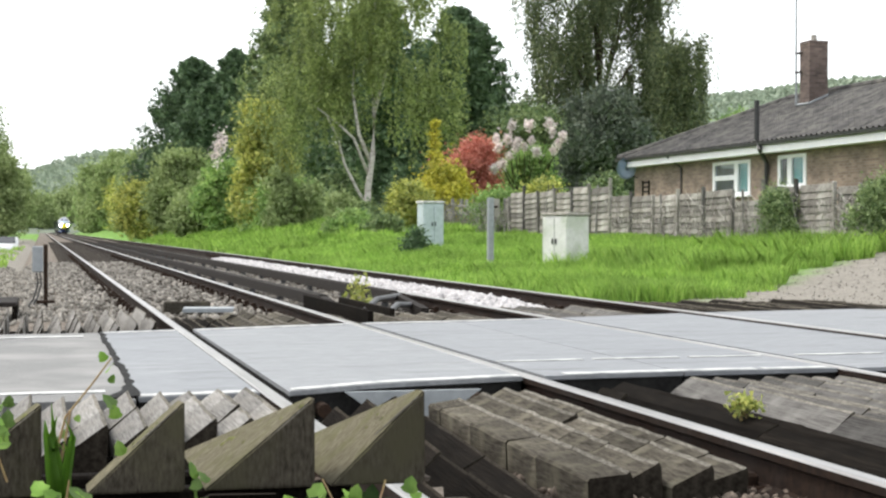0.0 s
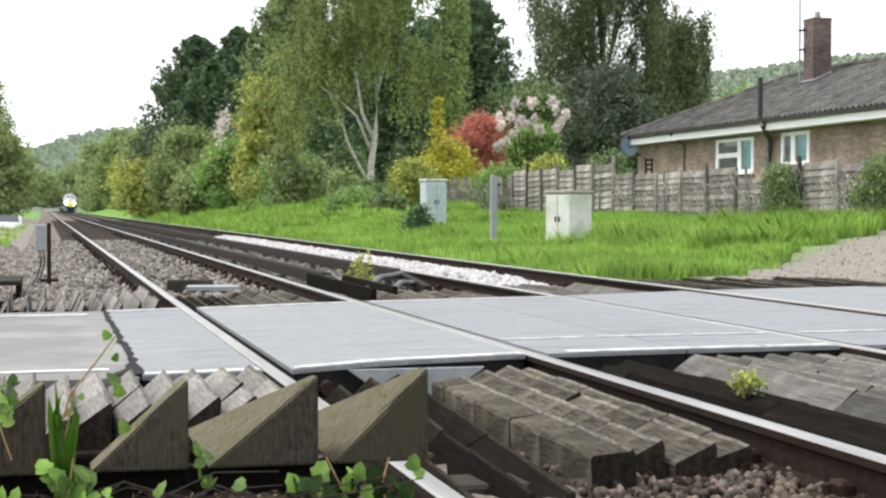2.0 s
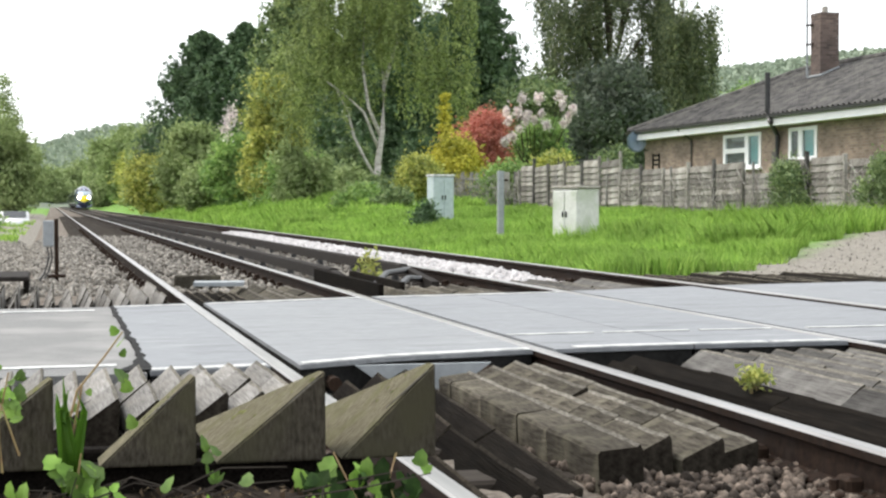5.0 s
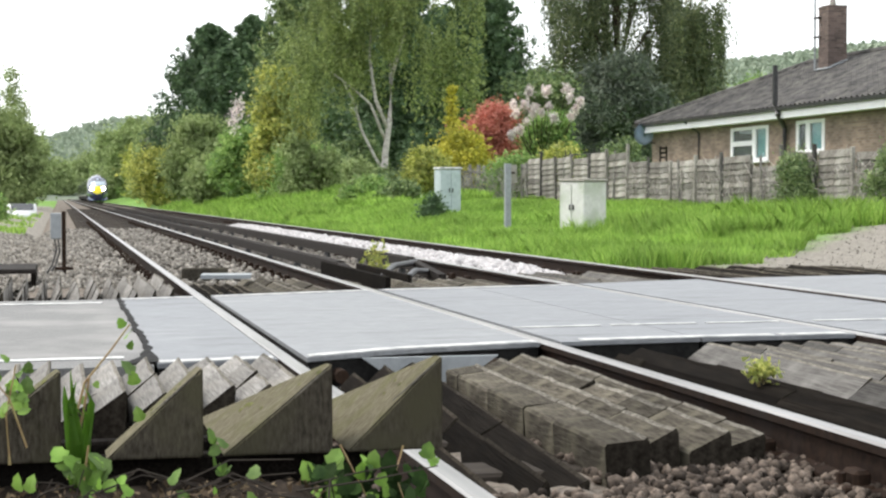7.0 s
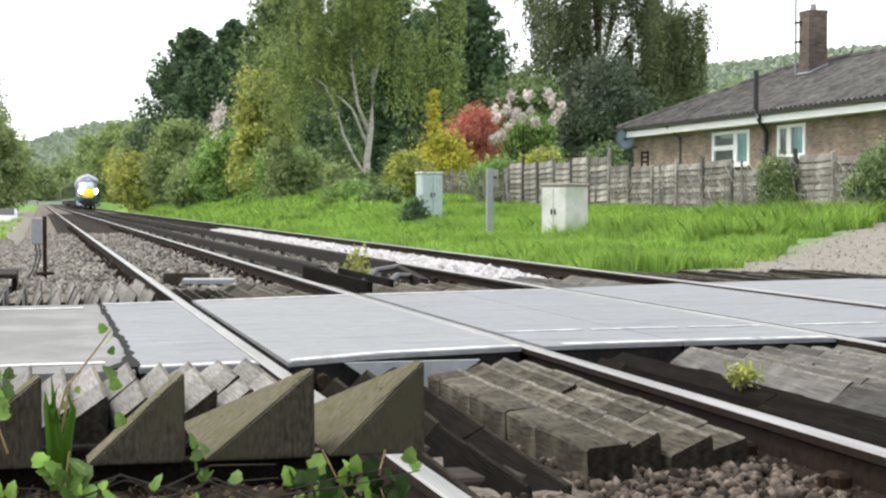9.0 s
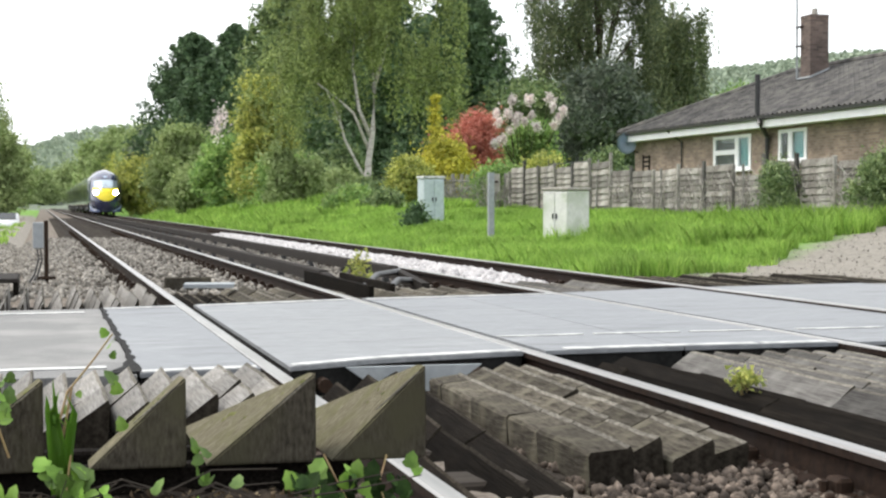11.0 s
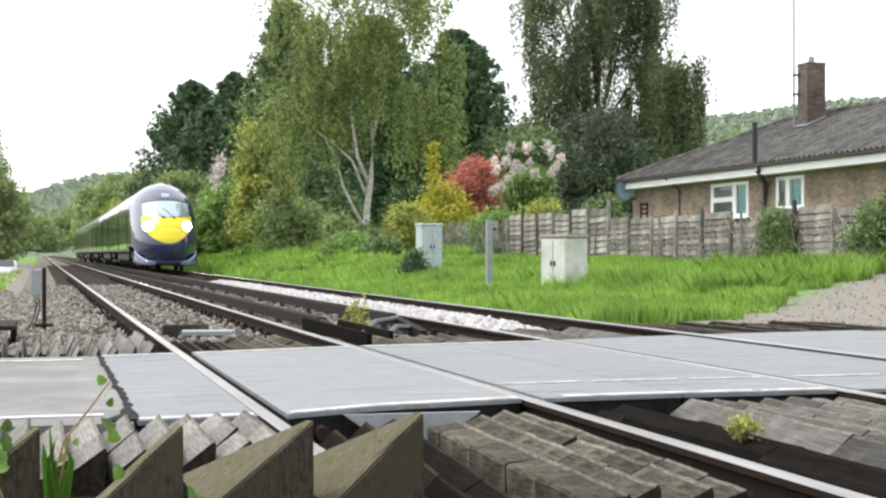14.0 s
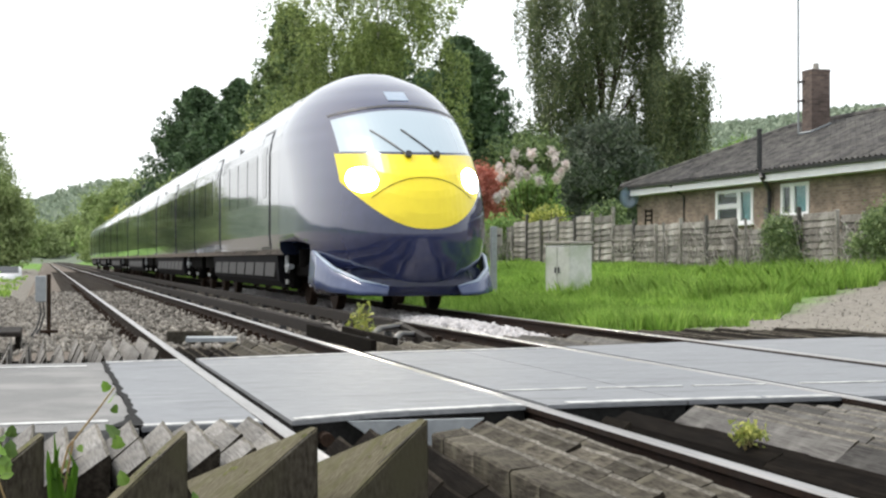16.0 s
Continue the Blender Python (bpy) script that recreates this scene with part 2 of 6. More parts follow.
M["leaf_lilac"] = leafy("leaf_lilac", [(0.62, 0.5, 0.6), (0.78, 0.68, 0.74), (0.86, 0.82, 0.83)], 0.7, 0.3)
M["leaf_dark"] = leafy("leaf_dark", [(0.049, 0.091, 0.049), (0.089, 0.146, 0.075), (0.137, 0.211, 0.107)], 0.6, 0.15)
M["leaf_cypress"] = leafy("leaf_cypress", [(0.098, 0.155, 0.075), (0.181, 0.250, 0.112), (0.295, 0.361, 0.168)], 0.6, 0.2)
M["leaf_grey"] = leafy("leaf_grey", [(0.064, 0.084, 0.068), (0.103, 0.130, 0.101), (0.159, 0.182, 0.144)], 0.6, 0.2)
# Distance haze is put into the next two leaf colours as paler tones.
M["leaf_haze"] = leafy("leaf_haze", [(0.182, 0.241, 0.098), (0.279, 0.347, 0.160), (0.389, 0.454, 0.235)], 0.8, 0.3)
M["leaf_far_hazed"] = leafy("leaf_far_hazed", [(0.219, 0.274, 0.214), (0.286, 0.339, 0.284), (0.369, 0.419, 0.355)], 0.9, 0.2)
M["grass"] = leafy("grass", [(0.167, 0.287, 0.055), (0.282, 0.455, 0.097), (0.435, 0.594, 0.162)], 0.6, 0.5)
M["ivy"] = leafy("ivy", [(0.06, 0.15, 0.02), (0.14, 0.29, 0.035), (0.26, 0.42, 0.07)], 0.4, 0.4)
# ---- the lie of the land: x across the tracks, y along them, rail tops at z = 0 ----
RA, RB, RC, RD = 1.06, 2.53, 4.43, 5.93     # rail centre lines
def smooth(v, a, b):
    k = np.clip((v - a) / (b - a), 0, 1)
    return k * k * (3 - 2 * k)


def land(X, Y):
    climb = smooth(Y, 33, 46)
    rise = smooth(X, 7.0, 12.0) * (0.15 + 0.42 * climb) + smooth(X, 11, 17) * (0.45 - 0.38 * climb)
    rise = rise + smooth(X, 7.5, 14) * 0.62 * smooth(Y, 50, 76)
    left = 0.06 * smooth(-X, 0.5, 3) + 1.2 * smooth(-X, 3.5, 9) * smooth(Y, 60, 110)
    left = left - 0.85 * smooth(-X, 1.3, 2.0) * (1 - smooth(-X, 3.2, 4.2)) * smooth(Y, 76, 95) * (1 - smooth(Y, 112, 130))
    far = np.hypot(X, Y)
    hill = (45 + 60 * smooth(X / np.maximum(Y, 1.0), 0.12, 0.42) + 9 * np.sin(X * 0.011) + 6 * np.sin(X * 0.027 + Y * 0.01)) * smooth(far, 500, 1300)
    bed = -0.3 * smooth(X, -0.9, -0.3) * (1 - smooth(X, 7.0, 7.6))
    return -0.22 + rise + left + hill + bed + 0.03 * np.sin(X * 1.7 + Y * 0.6) * np.sin(Y * 0.9 - X * 0.4) * smooth(X, 7.5, 9)


def ground_material():
    m, nt, b = mat("ground", 0.95)
    g = nt.nodes.new("ShaderNodeNewGeometry")
    sep = nt.nodes.new("ShaderNodeSeparateXYZ")
    nt.links.new(g.outputs["Position"], sep.inputs[0])
    fine = noise_tex(nt, 9, 8)
    broad = noise_tex(nt, 0.35, 4)
    grass = mix(nt, ramp(nt, fine, [(0.3, (0.07, 0.16, 0.015)), (0.7, (0.17, 0.34, 0.04))]), (0.15, 0.18, 0.05), ramp(nt, broad, [(0.55, (0, 0, 0)), (0.75, (0.6, 0.6, 0.6))]))
    dirt = ramp(nt, fine, [(0.3, (0.13, 0.115, 0.095)), (0.7, (0.27, 0.25, 0.215))])
    # gravel lies on the verge beside the road and along the cess
    def band(socket, a, b2):
        mr = nt.nodes.new("ShaderNodeMapRange")
        mr.inputs[1].default_value, mr.inputs[2].default_value = a, b2
        nt.links.new(socket, mr.inputs[0])
        return mr.outputs[0]
    def calc(op, a, b2):
        c = nt.nodes.new("ShaderNodeMath")
        c.operation = op
        for i, v in enumerate((a, b2)):
            if isinstance(v, (int, float)):
                c.inputs[i].default_value = v
            else:
                nt.links.new(v, c.inputs[i])
        return c.outputs[0]
    wob = calc("MULTIPLY", calc("SUBTRACT", noise_tex(nt, 0.9, 4), 0.5), 3.0)
    y, x = calc("ADD", sep.outputs[1], wob), calc("ADD", sep.outputs[0], wob)
    verge = calc("MULTIPLY", band(calc("SUBTRACT", y, calc("MULTIPLY", sep.outputs[0], 1.2)), 11.2, 9.6), band(x, 6.5, 7.0))
    left = calc("MULTIPLY", band(x, 1.5, 1.0), band(y, 190, 160))
    fac = calc("MAXIMUM", verge, left)
    # woods cover the far hills
    wood = ramp(nt, noise_tex(nt, 0.06, 6), [(0.35, (0.06, 0.085, 0.06)), (0.65, (0.15, 0.18, 0.12))])
    near_col = mix(nt, grass, dirt, fac)
    nt.links.new(mix(nt, near_col, wood, band(sep.outputs[1], 380, 480)), b.inputs["Base Color"])
    bump(nt, b, fine, 0.7, 0.05)
    return m


def axis(*spans):
    out = []
    for a, b, step in spans:
        out += list(np.arange(a, b, step))
    return np.array(out + [spans[-1][1]])


XS = axis((-2200, -200, 250), (-200, -20, 15), (-20, 30, 0.5), (30, 100, 5), (100, 1000, 30), (1000, 2300, 200))
YS = axis((-900, -50, 100), (-50, 0, 5), (0, 110, 0.75), (110, 300, 6), (300, 1400, 30), (1400, 3300, 300))
ground = tagged(sheet("ground", XS, YS, land, ground_material()), "grassy trackside land with gravel verges and low bank", "ground", kind="structure")


def bed_height(X, Y):
    z = -0.19 + 0 * X
    z = z - 0.45 * smooth(-X, 0.15, 0.95) - 0.5 * smooth(X, 6.85, 7.6)
    z = z + 0.05 * smooth(np.abs(X - 3.48), 0.6, 0.2) * smooth(Y, 16, 20)
    return z


BX = np.arange(-1.0, 7.7, 0.1)
BY = axis((-60, 1.0, 1.0), (1.0, 40, 0.12), (40, 110, 0.5), (110, 560, 5))
rng = np.random.default_rng(4)
bed = sheet("ballast_bed", BX, BY, lambda X, Y: bed_height(X, Y) + rng.normal(0, 0.012, X.shape), M["ballast"])
tagged(bed, "brown-grey crushed stone ballast under both tracks", "ballast", kind="structure")


# ---- rails ----
def rail_outline(s=1.0):
    half = [(0.07, -0.159), (0.07, -0.148), (0.012, -0.132), (0.0095, -0.05), (0.034, -0.036), (0.035, -0.008), (0.028, 0.0)]
    return [(-x * s, z * s) for x, z in half] + [(x * s, z * s) for x, z in half[::-1]]


def rail(name, X, y0, y1, label, top=0.0, material=None):
    bm = bmesh.new()
    prism(bm, rail_outline(), y1 - y0, Matrix.Translation((X, y0, top)))
    bm.faces.ensure_lookup_table()
    for f in bm.faces:
        if f.normal.z > 0.5 and f.calc_center_median().z > top - 0.007:
            f.material_index = 1
    return tagged(part(name, bm, material or [M["rail_rust"], M["rail_top"]]), label, "rail", "running rails", "structure")


for X, top in ((RA, 0.0), (RB, 0.0), (RC, 0.0), (RD, 0.02)):
    rail("rail", X, -60, 560, "steel running rail with polished head and rusty web", top)


def sleepers():
    for cx, label in (((RA + RB) / 2, "dark timber sleeper of the near track"), ((RC + RD) / 2, "dark timber sleeper of the far track")):
        bm = bmesh.new()
        box(bm, (2.6, 0.25, 0.13), bevel=0.012)
        proto = None
        y = -12.8
        while y < 130:
            if not 8.0 < y < 13.6:
                m = Matrix.Translation((cx, y, -0.226))
                if proto is None:
                    proto = part("sleeper", bm, M["sleeper"])
                    proto.matrix_basis = m
                    tagged(proto, label, "sleeper", "track sleepers")
                else:
                    copy_thing(proto, m)
            y += 0.7


sleepers()


def chair_mesh():
    bm = bmesh.new()
    box(bm, (0.3, 0.15, 0.03), at=(0, 0, -0.15), bevel=0.006)
    for s in (-1, 1):
        box(bm, (0.06, 0.1, 0.07), at=(s * 0.07, 0, -0.125), bevel=0.012)
        cyl(bm, 0.016, 0.04, Matrix.Translation((s * 0.125, 0, -0.14)), 6)
    return bm


first = part("rail_chair", chair_mesh(), M["rust"])
tagged(first, "rusty cast-iron rail chair bolted to a sleeper", "rail chair", "rail chairs")
first.matrix_basis = Matrix.Translation((RA, 4.7, 0))
for X in (RA, RB, RC, RD):
    y = 1.2
    while y < 60:
        if not 8.0 < y < 13.6 and not (X == RA and abs(y - 4.7) < 0.01):
            copy_thing(first, Matrix.Translation((X, y, 0)))
        y += 0.7


# ---- conductor rails in the six-foot ----
def conductor(X, y0, y1):
    t = thing("conductor_rail", Matrix.Translation((X, 0, 0)), "dark steel third rail carried on insulators", "conductor rail", "conductor rails")
    bm = bmesh.new()
    prism(bm, [(-0.05, -0.06), (-0.05, 0.06), (-0.04, 0.075), (0.04, 0.075), (0.05, 0.06), (0.05, -0.06)], y1 - y0, Matrix.Translation((0, y0, 0.0)))
    part("bar", bm, M["conductor"], t)
    bm = bmesh.new()
    prism(bm, [(-0.045, -0.06), (-0.045, 0.06), (0.045, 0.06), (0.045, -0.06)], 1.6, Matrix.Translation((0, y0, 0)) @ pose(0, 0, 0, -4, 0, 180))
    part("ramp_end", bm, M["conductor"], t)
    y = y0 + 0.5
    mesh = None
    while y < min(y1, 110):
        if mesh is None:
            bm = bmesh.new()
            cyl(bm, 0.06, 0.12, Matrix.Translation((0, 0, -0.18)), 10, 0.04)
            o = part("insulator", bm, M["black_plastic"], t)
            mesh = o.data
        else:
            o = new("insulator", mesh)
            o.parent = t
        o.location = (0, y, 0)
        y += 2.8
    return t


conductor(2.98, 17.5, 560)
conductor(3.98, 18.5, 560)
# ---- level crossing ----
NEAR = [(-30, 6.2), (-6, 7.2), (0.47, 7.66), (1.16, 7.78), (1.67, 8.08), (2.48, 8.3), (3.3, 8.38), (4.56, 8.42), (9, 8.5), (45, 9)]
FAR = [(-30, 12.0), (-6, 12.2), (0.48, 12.71), (1.11, 12.9), (2.5, 13.45), (4.37, 13.85), (6.12, 14.5), (8.09, 14.88), (45, 19)]


def near_y(x):
    return float(np.interp(x, *zip(*NEAR)))


def far_y(x):
    return float(np.interp(x, *zip(*FAR)))


def slab(bm, x0, x1, top, thick, inset0=0.0, inset1=0.0, n=6, rise=0.0):
    """A strip of decking from the near to the far edge between two x."""
    rows = []
    for i in range(n + 1):
        x = x0 + (x1 - x0) * i / n
        a, b = near_y(x) + inset0, far_y(x) - inset1
        rows.append([(x, a, top), (x, b, top), (x, b, top - thick), (x, a, top - thick)])
    vs = [[bm.verts.new(p) for p in r] for r in rows]
    for a, b in zip(vs, vs[1:]):
        for k in range(4):
            bm.faces.new((a[k], b[k], b[(k + 1) % 4], a[(k + 1) % 4]))
    bm.faces.new(vs[0])
    bm.faces.new(vs[-1][::-1])
    bmesh.ops.recalc_face_normals(bm, faces=bm.faces)
    return bm


crossing = thing("level_crossing", Matrix(), "grey rubber panel deck of a level crossing between the rails", "level crossing", kind="structure")
for x0, x1 in ((0.44, RA - 0.045), (RA + 0.1, RB - 0.04), (RB + 0.09, 3.44), (3.45, RC - 0.04), (RC + 0.09, RD - 0.04), (RD + 0.045, 8.0)):
    bm = bmesh.new()
    slab(bm, x0, x1, -0.004, 0.022)
    part("deck_panel", bm, M["panel"], crossing)
    bm = bmesh.new()
    slab(bm, x0 + 0.004, x1 - 0.004, -0.03, 0.13, 0.012, 0.012)
    part("panel_edge", bm, M["rubber"], crossing, "black rubber edge beam")

for name, x0, x1, label in (("road_left", -30, 0.425, "pale worn tarmac road up to the crossing deck"), ("road_right", 8.01, 45, "pale worn tarmac road beyond the tracks")):
    bm = bmesh.new()
    slab(bm, x0, x1, -0.012, 0.22, n=24)
    tagged(part(name, bm, M["asphalt"]), label, "road", kind="structure")


def line_mark(bm, fn, x0, x1, off, width, top=0.0, n=8):
    for i in range(n):
        a, b = x0 + (x1 - x0) * i / n, x0 + (x1 - x0) * (i + 1) / n
        q = [(a, fn(a) + off, top), (b, fn(b) + off, top), (b, fn(b) + off + width, top), (a, fn(a) + off + width, top)]
        lo = [bm.verts.new((p[0], p[1], top - 0.004)) for p in q]
        hi = [bm.verts.new(p) for p in q]
        bm.faces.new(hi)
        for k in range(4):
            bm.faces.new((lo[k], lo[(k + 1) % 4], hi[(k + 1) % 4], hi[k]))


for spans in ([(0.45, RA - 0.06), (RA + 0.12, RB - 0.05)], [(2.75, 3.9), (3.95, 4.35)], [(-9, 0.3)]):
    bm = bmesh.new()
    for a, b in spans:
        line_mark(bm, near_y, a, b, 0.02 if a > 0.4 else 0.35, 0.09, 0.002 if a > 0.4 else -0.006)
    tagged(part("edge_line", bm, M["paint"]), "worn white painted line along the road edge", "road marking", kind="structure")
bm = bmesh.new()
for a, b in ((0.45, RA - 0.06), (RA + 0.12, RB - 0.05), (RB + 0.1, RC - 0.06)):
    line_mark(bm, far_y, a, b, -0.22, 0.09, 0.002)
tagged(part("edge_line", bm, M["paint"]), "worn white painted line along the road edge", "road marking", kind="structure")
for a, b in ((2.62, 3.17), (3.24, 3.8), (3.87, 4.36), (4.6, 5.2)):
    bm = bmesh.new()
    line_mark(bm, near_y, a, b, 0.92, 0.055, 0.002)
    tagged(part("dash_line", bm, M["paint"]), "white painted dash on the crossing deck", "road marking", kind="structure")
bm = bmesh.new()
line_mark(bm, far_y, -9, 0.3, -0.5, 0.1, -0.006)
tagged(part("edge_line", bm, M["paint"]), "worn white painted line along the road edge", "road marking", kind="structure")


# ---- trespass guards: ridged timbers laid along the rails ----
GUARD = random.Random(7)


def ridge_timber(bm, w, high, deep, rise, length):
    """A saw-toothed length of timber: worn ridge, sawn ends, edges a little uneven along it."""
    n = 3
    rows = []
    for i in range(n + 1):
        j = [GUARD.uniform(-0.004, 0.004) for _ in range(4)]
        out = [(0, -high - deep), (0, -high + 0.004 + j[0]), (w * 0.06, -high + 0.014 + j[0]), (w * 0.86 + j[1], rise - high - 0.008 + j[2]), (w * 0.95, rise - high + j[2]), (w, rise - high - 0.014 + j[3]), (w, -high - deep)]
        rows.append([bm.verts.new((x, length * i / n, z)) for x, z in out])
    k = len(rows[0])
    for p, q in zip(rows, rows[1:]):
        for i in range(k):
            f = bm.faces.new((p[i], q[i], q[(i + 1) % k], p[(i + 1) % k]))
            f.material_index = 1 if i in (3, 4) else 0
    bm.faces.new(rows[0]).material_index = 2
    bm.faces.new(rows[-1][::-1]).material_index = 2
    bmesh.ops.recalc_face_normals(bm, faces=bm.faces)


def guard(x0, x1, near_end, far_end, top, label, pitch=0.145, high=0.1, material="timber", lean=None, deep=0.05, fill=0.9, dip=0.0, worn="timber_worn", flat=(), piece=(0.45, 1.1)):
    """Saw-toothed timbers: each slopes up to a sharp edge, then drops; laid in lengths end to end. dip lowers the near ends, flat names timbers with a nearly level top."""
    g = thing("trespass_guard", Matrix.Translation((x0, 0, 0)), label, "trespass guard", "trespass guards")
    n = int((x1 - x0) / pitch + 0.01)
    for i in range(n):
        x = i * pitch
        start = a = near_end(x0 + x) + GUARD.uniform(-0.08, 0.08)
        b = far_end(x0 + x) - 0.03
        w = pitch * fill
        tilt, drop = GUARD.uniform(-7, 5), GUARD.uniform(-0.014, 0.014)
        if lean:
            tilt, drop = tilt + lean(i)[0], drop + lean(i)[1]
        tall = 0.03 if i in flat else high
        while a < b - 0.05:
            c = min(b, a + GUARD.uniform(*piece))
            if b - c < 0.2:
                c = b
            bm = bmesh.new()
            ridge_timber(bm, w, tall, deep, tall * GUARD.uniform(0.93, 1.05), c - a - GUARD.uniform(0.001, 0.003))
            o = part("ridge_timber", bm, [M[material], M[worn], M["timber_end"]], g)
            z = top + drop + (a - start) * math.tan(radians(dip)) + GUARD.uniform(-0.003, 0.003)
            o.matrix_basis = pose(x + GUARD.uniform(-0.005, 0.005), a, z, dip + GUARD.uniform(-0.4, 0.4), tilt + GUARD.uniform(-0.8, 0.8), GUARD.uniform(-0.4, 0.4))
            a = c
    # Added dark sheet that stands in for the shade in wide gaps.
    if fill < 0.7:
        bm = bmesh.new()
        mid = (near_end((x0 + x1) / 2) + far_end((x0 + x1) / 2)) / 2
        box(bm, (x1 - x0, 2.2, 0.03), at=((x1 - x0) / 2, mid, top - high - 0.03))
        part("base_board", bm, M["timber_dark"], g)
    # bearers across, under the ridges
    for k in (0.15, 0.85):
        bm = bmesh.new()
        a, b = near_end(x0) * (1 - k) + far_end(x0) * k, near_end(x1) * (1 - k) + far_end(x1) * k
        v = Vector((x1 - x0, b - a, 0))
        box(bm, (v.length, 0.1, 0.09), pose(0, a, top - high - 0.095, 0, 0, math.degrees(math.atan2(v.y, v.x))), at=(v.length / 2, 0, 0))
        part("bearer", bm, M["timber_dark"], g)
    return g


GREY = "weathered grey ridged timbers laid as a trespass guard beside the crossing"
DARK = "dark boards lying between the tracks"
guard(-1.0, 0.97, lambda x: 6.15 + 0.35 * x, lambda x: near_y(x) - 0.06, 0.035, GREY, 0.14, 0.1, deep=0.1, piece=(0.35, 0.7))
guard(1.74, 2.44, lambda x: 5.12 + 0.3 * (x - 1.74), lambda x: min(near_y(x) - 0.1, 7.35 + 1.2 * (x - 1.74)), -0.035, "mossy brown-grey ridged timbers between the near rails", 0.168, 0.075, "timber_mid", lambda i: ((-2, 0.0), (-1, 0.022), (-4, 0.02), (3, -0.01))[i], 0.16, 0.93, 0.35, "timber_worn", (0,), (0.3, 0.6))
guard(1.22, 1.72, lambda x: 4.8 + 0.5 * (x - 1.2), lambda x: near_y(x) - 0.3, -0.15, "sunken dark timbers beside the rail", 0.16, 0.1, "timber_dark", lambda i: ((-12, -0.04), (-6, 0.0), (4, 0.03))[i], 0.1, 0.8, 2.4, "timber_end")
guard(3.3, 4.35, lambda x: 5.2 + 0.5 * (x - 3.2), lambda x: near_y(x) - 0.1, -0.02, GREY, 0.15, 0.1, "timber_grey")
guard(4.55, 5.8, lambda x: 5.0, lambda x: near_y(x) - 0.12, -0.03, GREY, 0.16, 0.11, "timber_grey")
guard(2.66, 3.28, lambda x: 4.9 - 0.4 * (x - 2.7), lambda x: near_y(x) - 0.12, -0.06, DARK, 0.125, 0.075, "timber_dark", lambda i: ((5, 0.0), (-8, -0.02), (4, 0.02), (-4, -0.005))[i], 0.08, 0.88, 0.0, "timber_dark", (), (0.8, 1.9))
guard(-0.95, 0.95, lambda x: far_y(x) + 0.15, lambda x: 15.6, 0.035, GREY, 0.145, 0.17, "timber", None, 0.05, 0.62)
guard(1.2, 1.75, lambda x: far_y(x) + 0.1, lambda x: 16.2, -0.08, "dark ridged timbers between the near rails beyond the crossing", 0.11, 0.09, "timber_dark", None, 0.05, 0.8, 0.0, "timber_mid")
guard(1.76, 2.42, lambda x: far_y(x) + 0.1, lambda x: 17.0, -0.07, GREY, 0.16, 0.08, "timber_mid")
guard(2.7, 4.3, lambda x: far_y(x) + 0.1, lambda x: 16.6, -0.08, GREY, 0.2, 0.09, "timber_mid")
guard(4.6, 5.8, lambda x: far_y(x) + 0.1, lambda x: 17.4, -0.07, GREY, 0.2, 0.09, "timber_grey")
guard(6.15, 9.6, lambda x: far_y(x) + 0.2, lambda x: 18.4, -0.07, "dark weathered ridged timbers beside the far rail", 0.2, 0.09, "timber_dark", None, 0.12, 0.9, 0.0, "timber_mid")

# pale end plate hung under the deck's edge, and the tie bars that hold the deck
bm = bmesh.new()
prism(bm, [(1.66, -0.17), (1.46, -0.028), (2.16, -0.028), (1.98, -0.15)], 0.03, Matrix.Translation((0, 7.93, 0)))
tagged(part("end_plate", bm, M["galv"]), "pale galvanised steel plate under the deck edge", "steel plate")
for x in (0.62, 0.86, 1.33, 2.2, 2.75):
    bm = bmesh.new()
    cyl(bm, 0.035, 0.35, pose(x, near_y(x) - 0.12, -0.1, -90, 0, 0), 10)
    tagged(part("deck_bolt", bm, M["rust"]), "rusty tie bar end under the crossing deck", "tie bar", "deck tie bars")

# ragged tar joint between the tarmac and the deck
bm = bmesh.new()
tr = random.Random(12)
prev = None
for i in range(60):
    y = 7.7 + 5.0 * i / 59
    w0, w1 = 0.018 + 0.02 * noise.noise((i * 0.35, 0, 0)) + 0.14 * max(0, 1 - i / 9) ** 1.5, 0.012 + 0.02 * noise.noise((i * 0.5, 7, 0))
    mid = 0.44 + 0.025 * noise.noise((i * 0.23, 3, 0))
    cur = [bm.verts.new((mid - w0, y, -0.006)), bm.verts.new((mid + w1, y, 0.002)), bm.verts.new((mid + w1, y, -0.05)), bm.verts.new((mid - w0, y, -0.05))]
    if prev:
        for k in range(4):
            bm.faces.new((prev[k], cur[k], cur[(k + 1) % 4], prev[(k + 1) % 4]))
    prev = cur
tagged(part("tar_joint", bm, M["tar"]), "ragged black tar joint at the deck edge", "road joint", kind="structure")
# ---- the train ----
TRACK_X, NOSE_END, SPEED = (RC + RD) / 2, 21.9, 23.0
M["train_blue"] = simple("train_blue", (0.010, 0.015, 0.03), (0.016, 0.022, 0.042), 5, 0.07, 0, 0.0)
M["train_front"] = simple("train_front", (0.02, 0.027, 0.075), (0.03, 0.038, 0.095), 5, 0.1, 0, 0.0)
M["train_grey"] = simple("train_grey", (0.004, 0.004, 0.005), (0.011, 0.011, 0.013), 6, 0.85, 0, 0.05, gloss=0.06)
M["train_pale"] = simple("train_pale", (0.26, 0.33, 0.42), (0.34, 0.41, 0.5), 6, 0.3, 0, 0.0)
M["train_under"] = simple("train_under", (0.003, 0.003, 0.003), (0.008, 0.0075, 0.007), 12, 0.9, 0, 0.2, gloss=0.03)
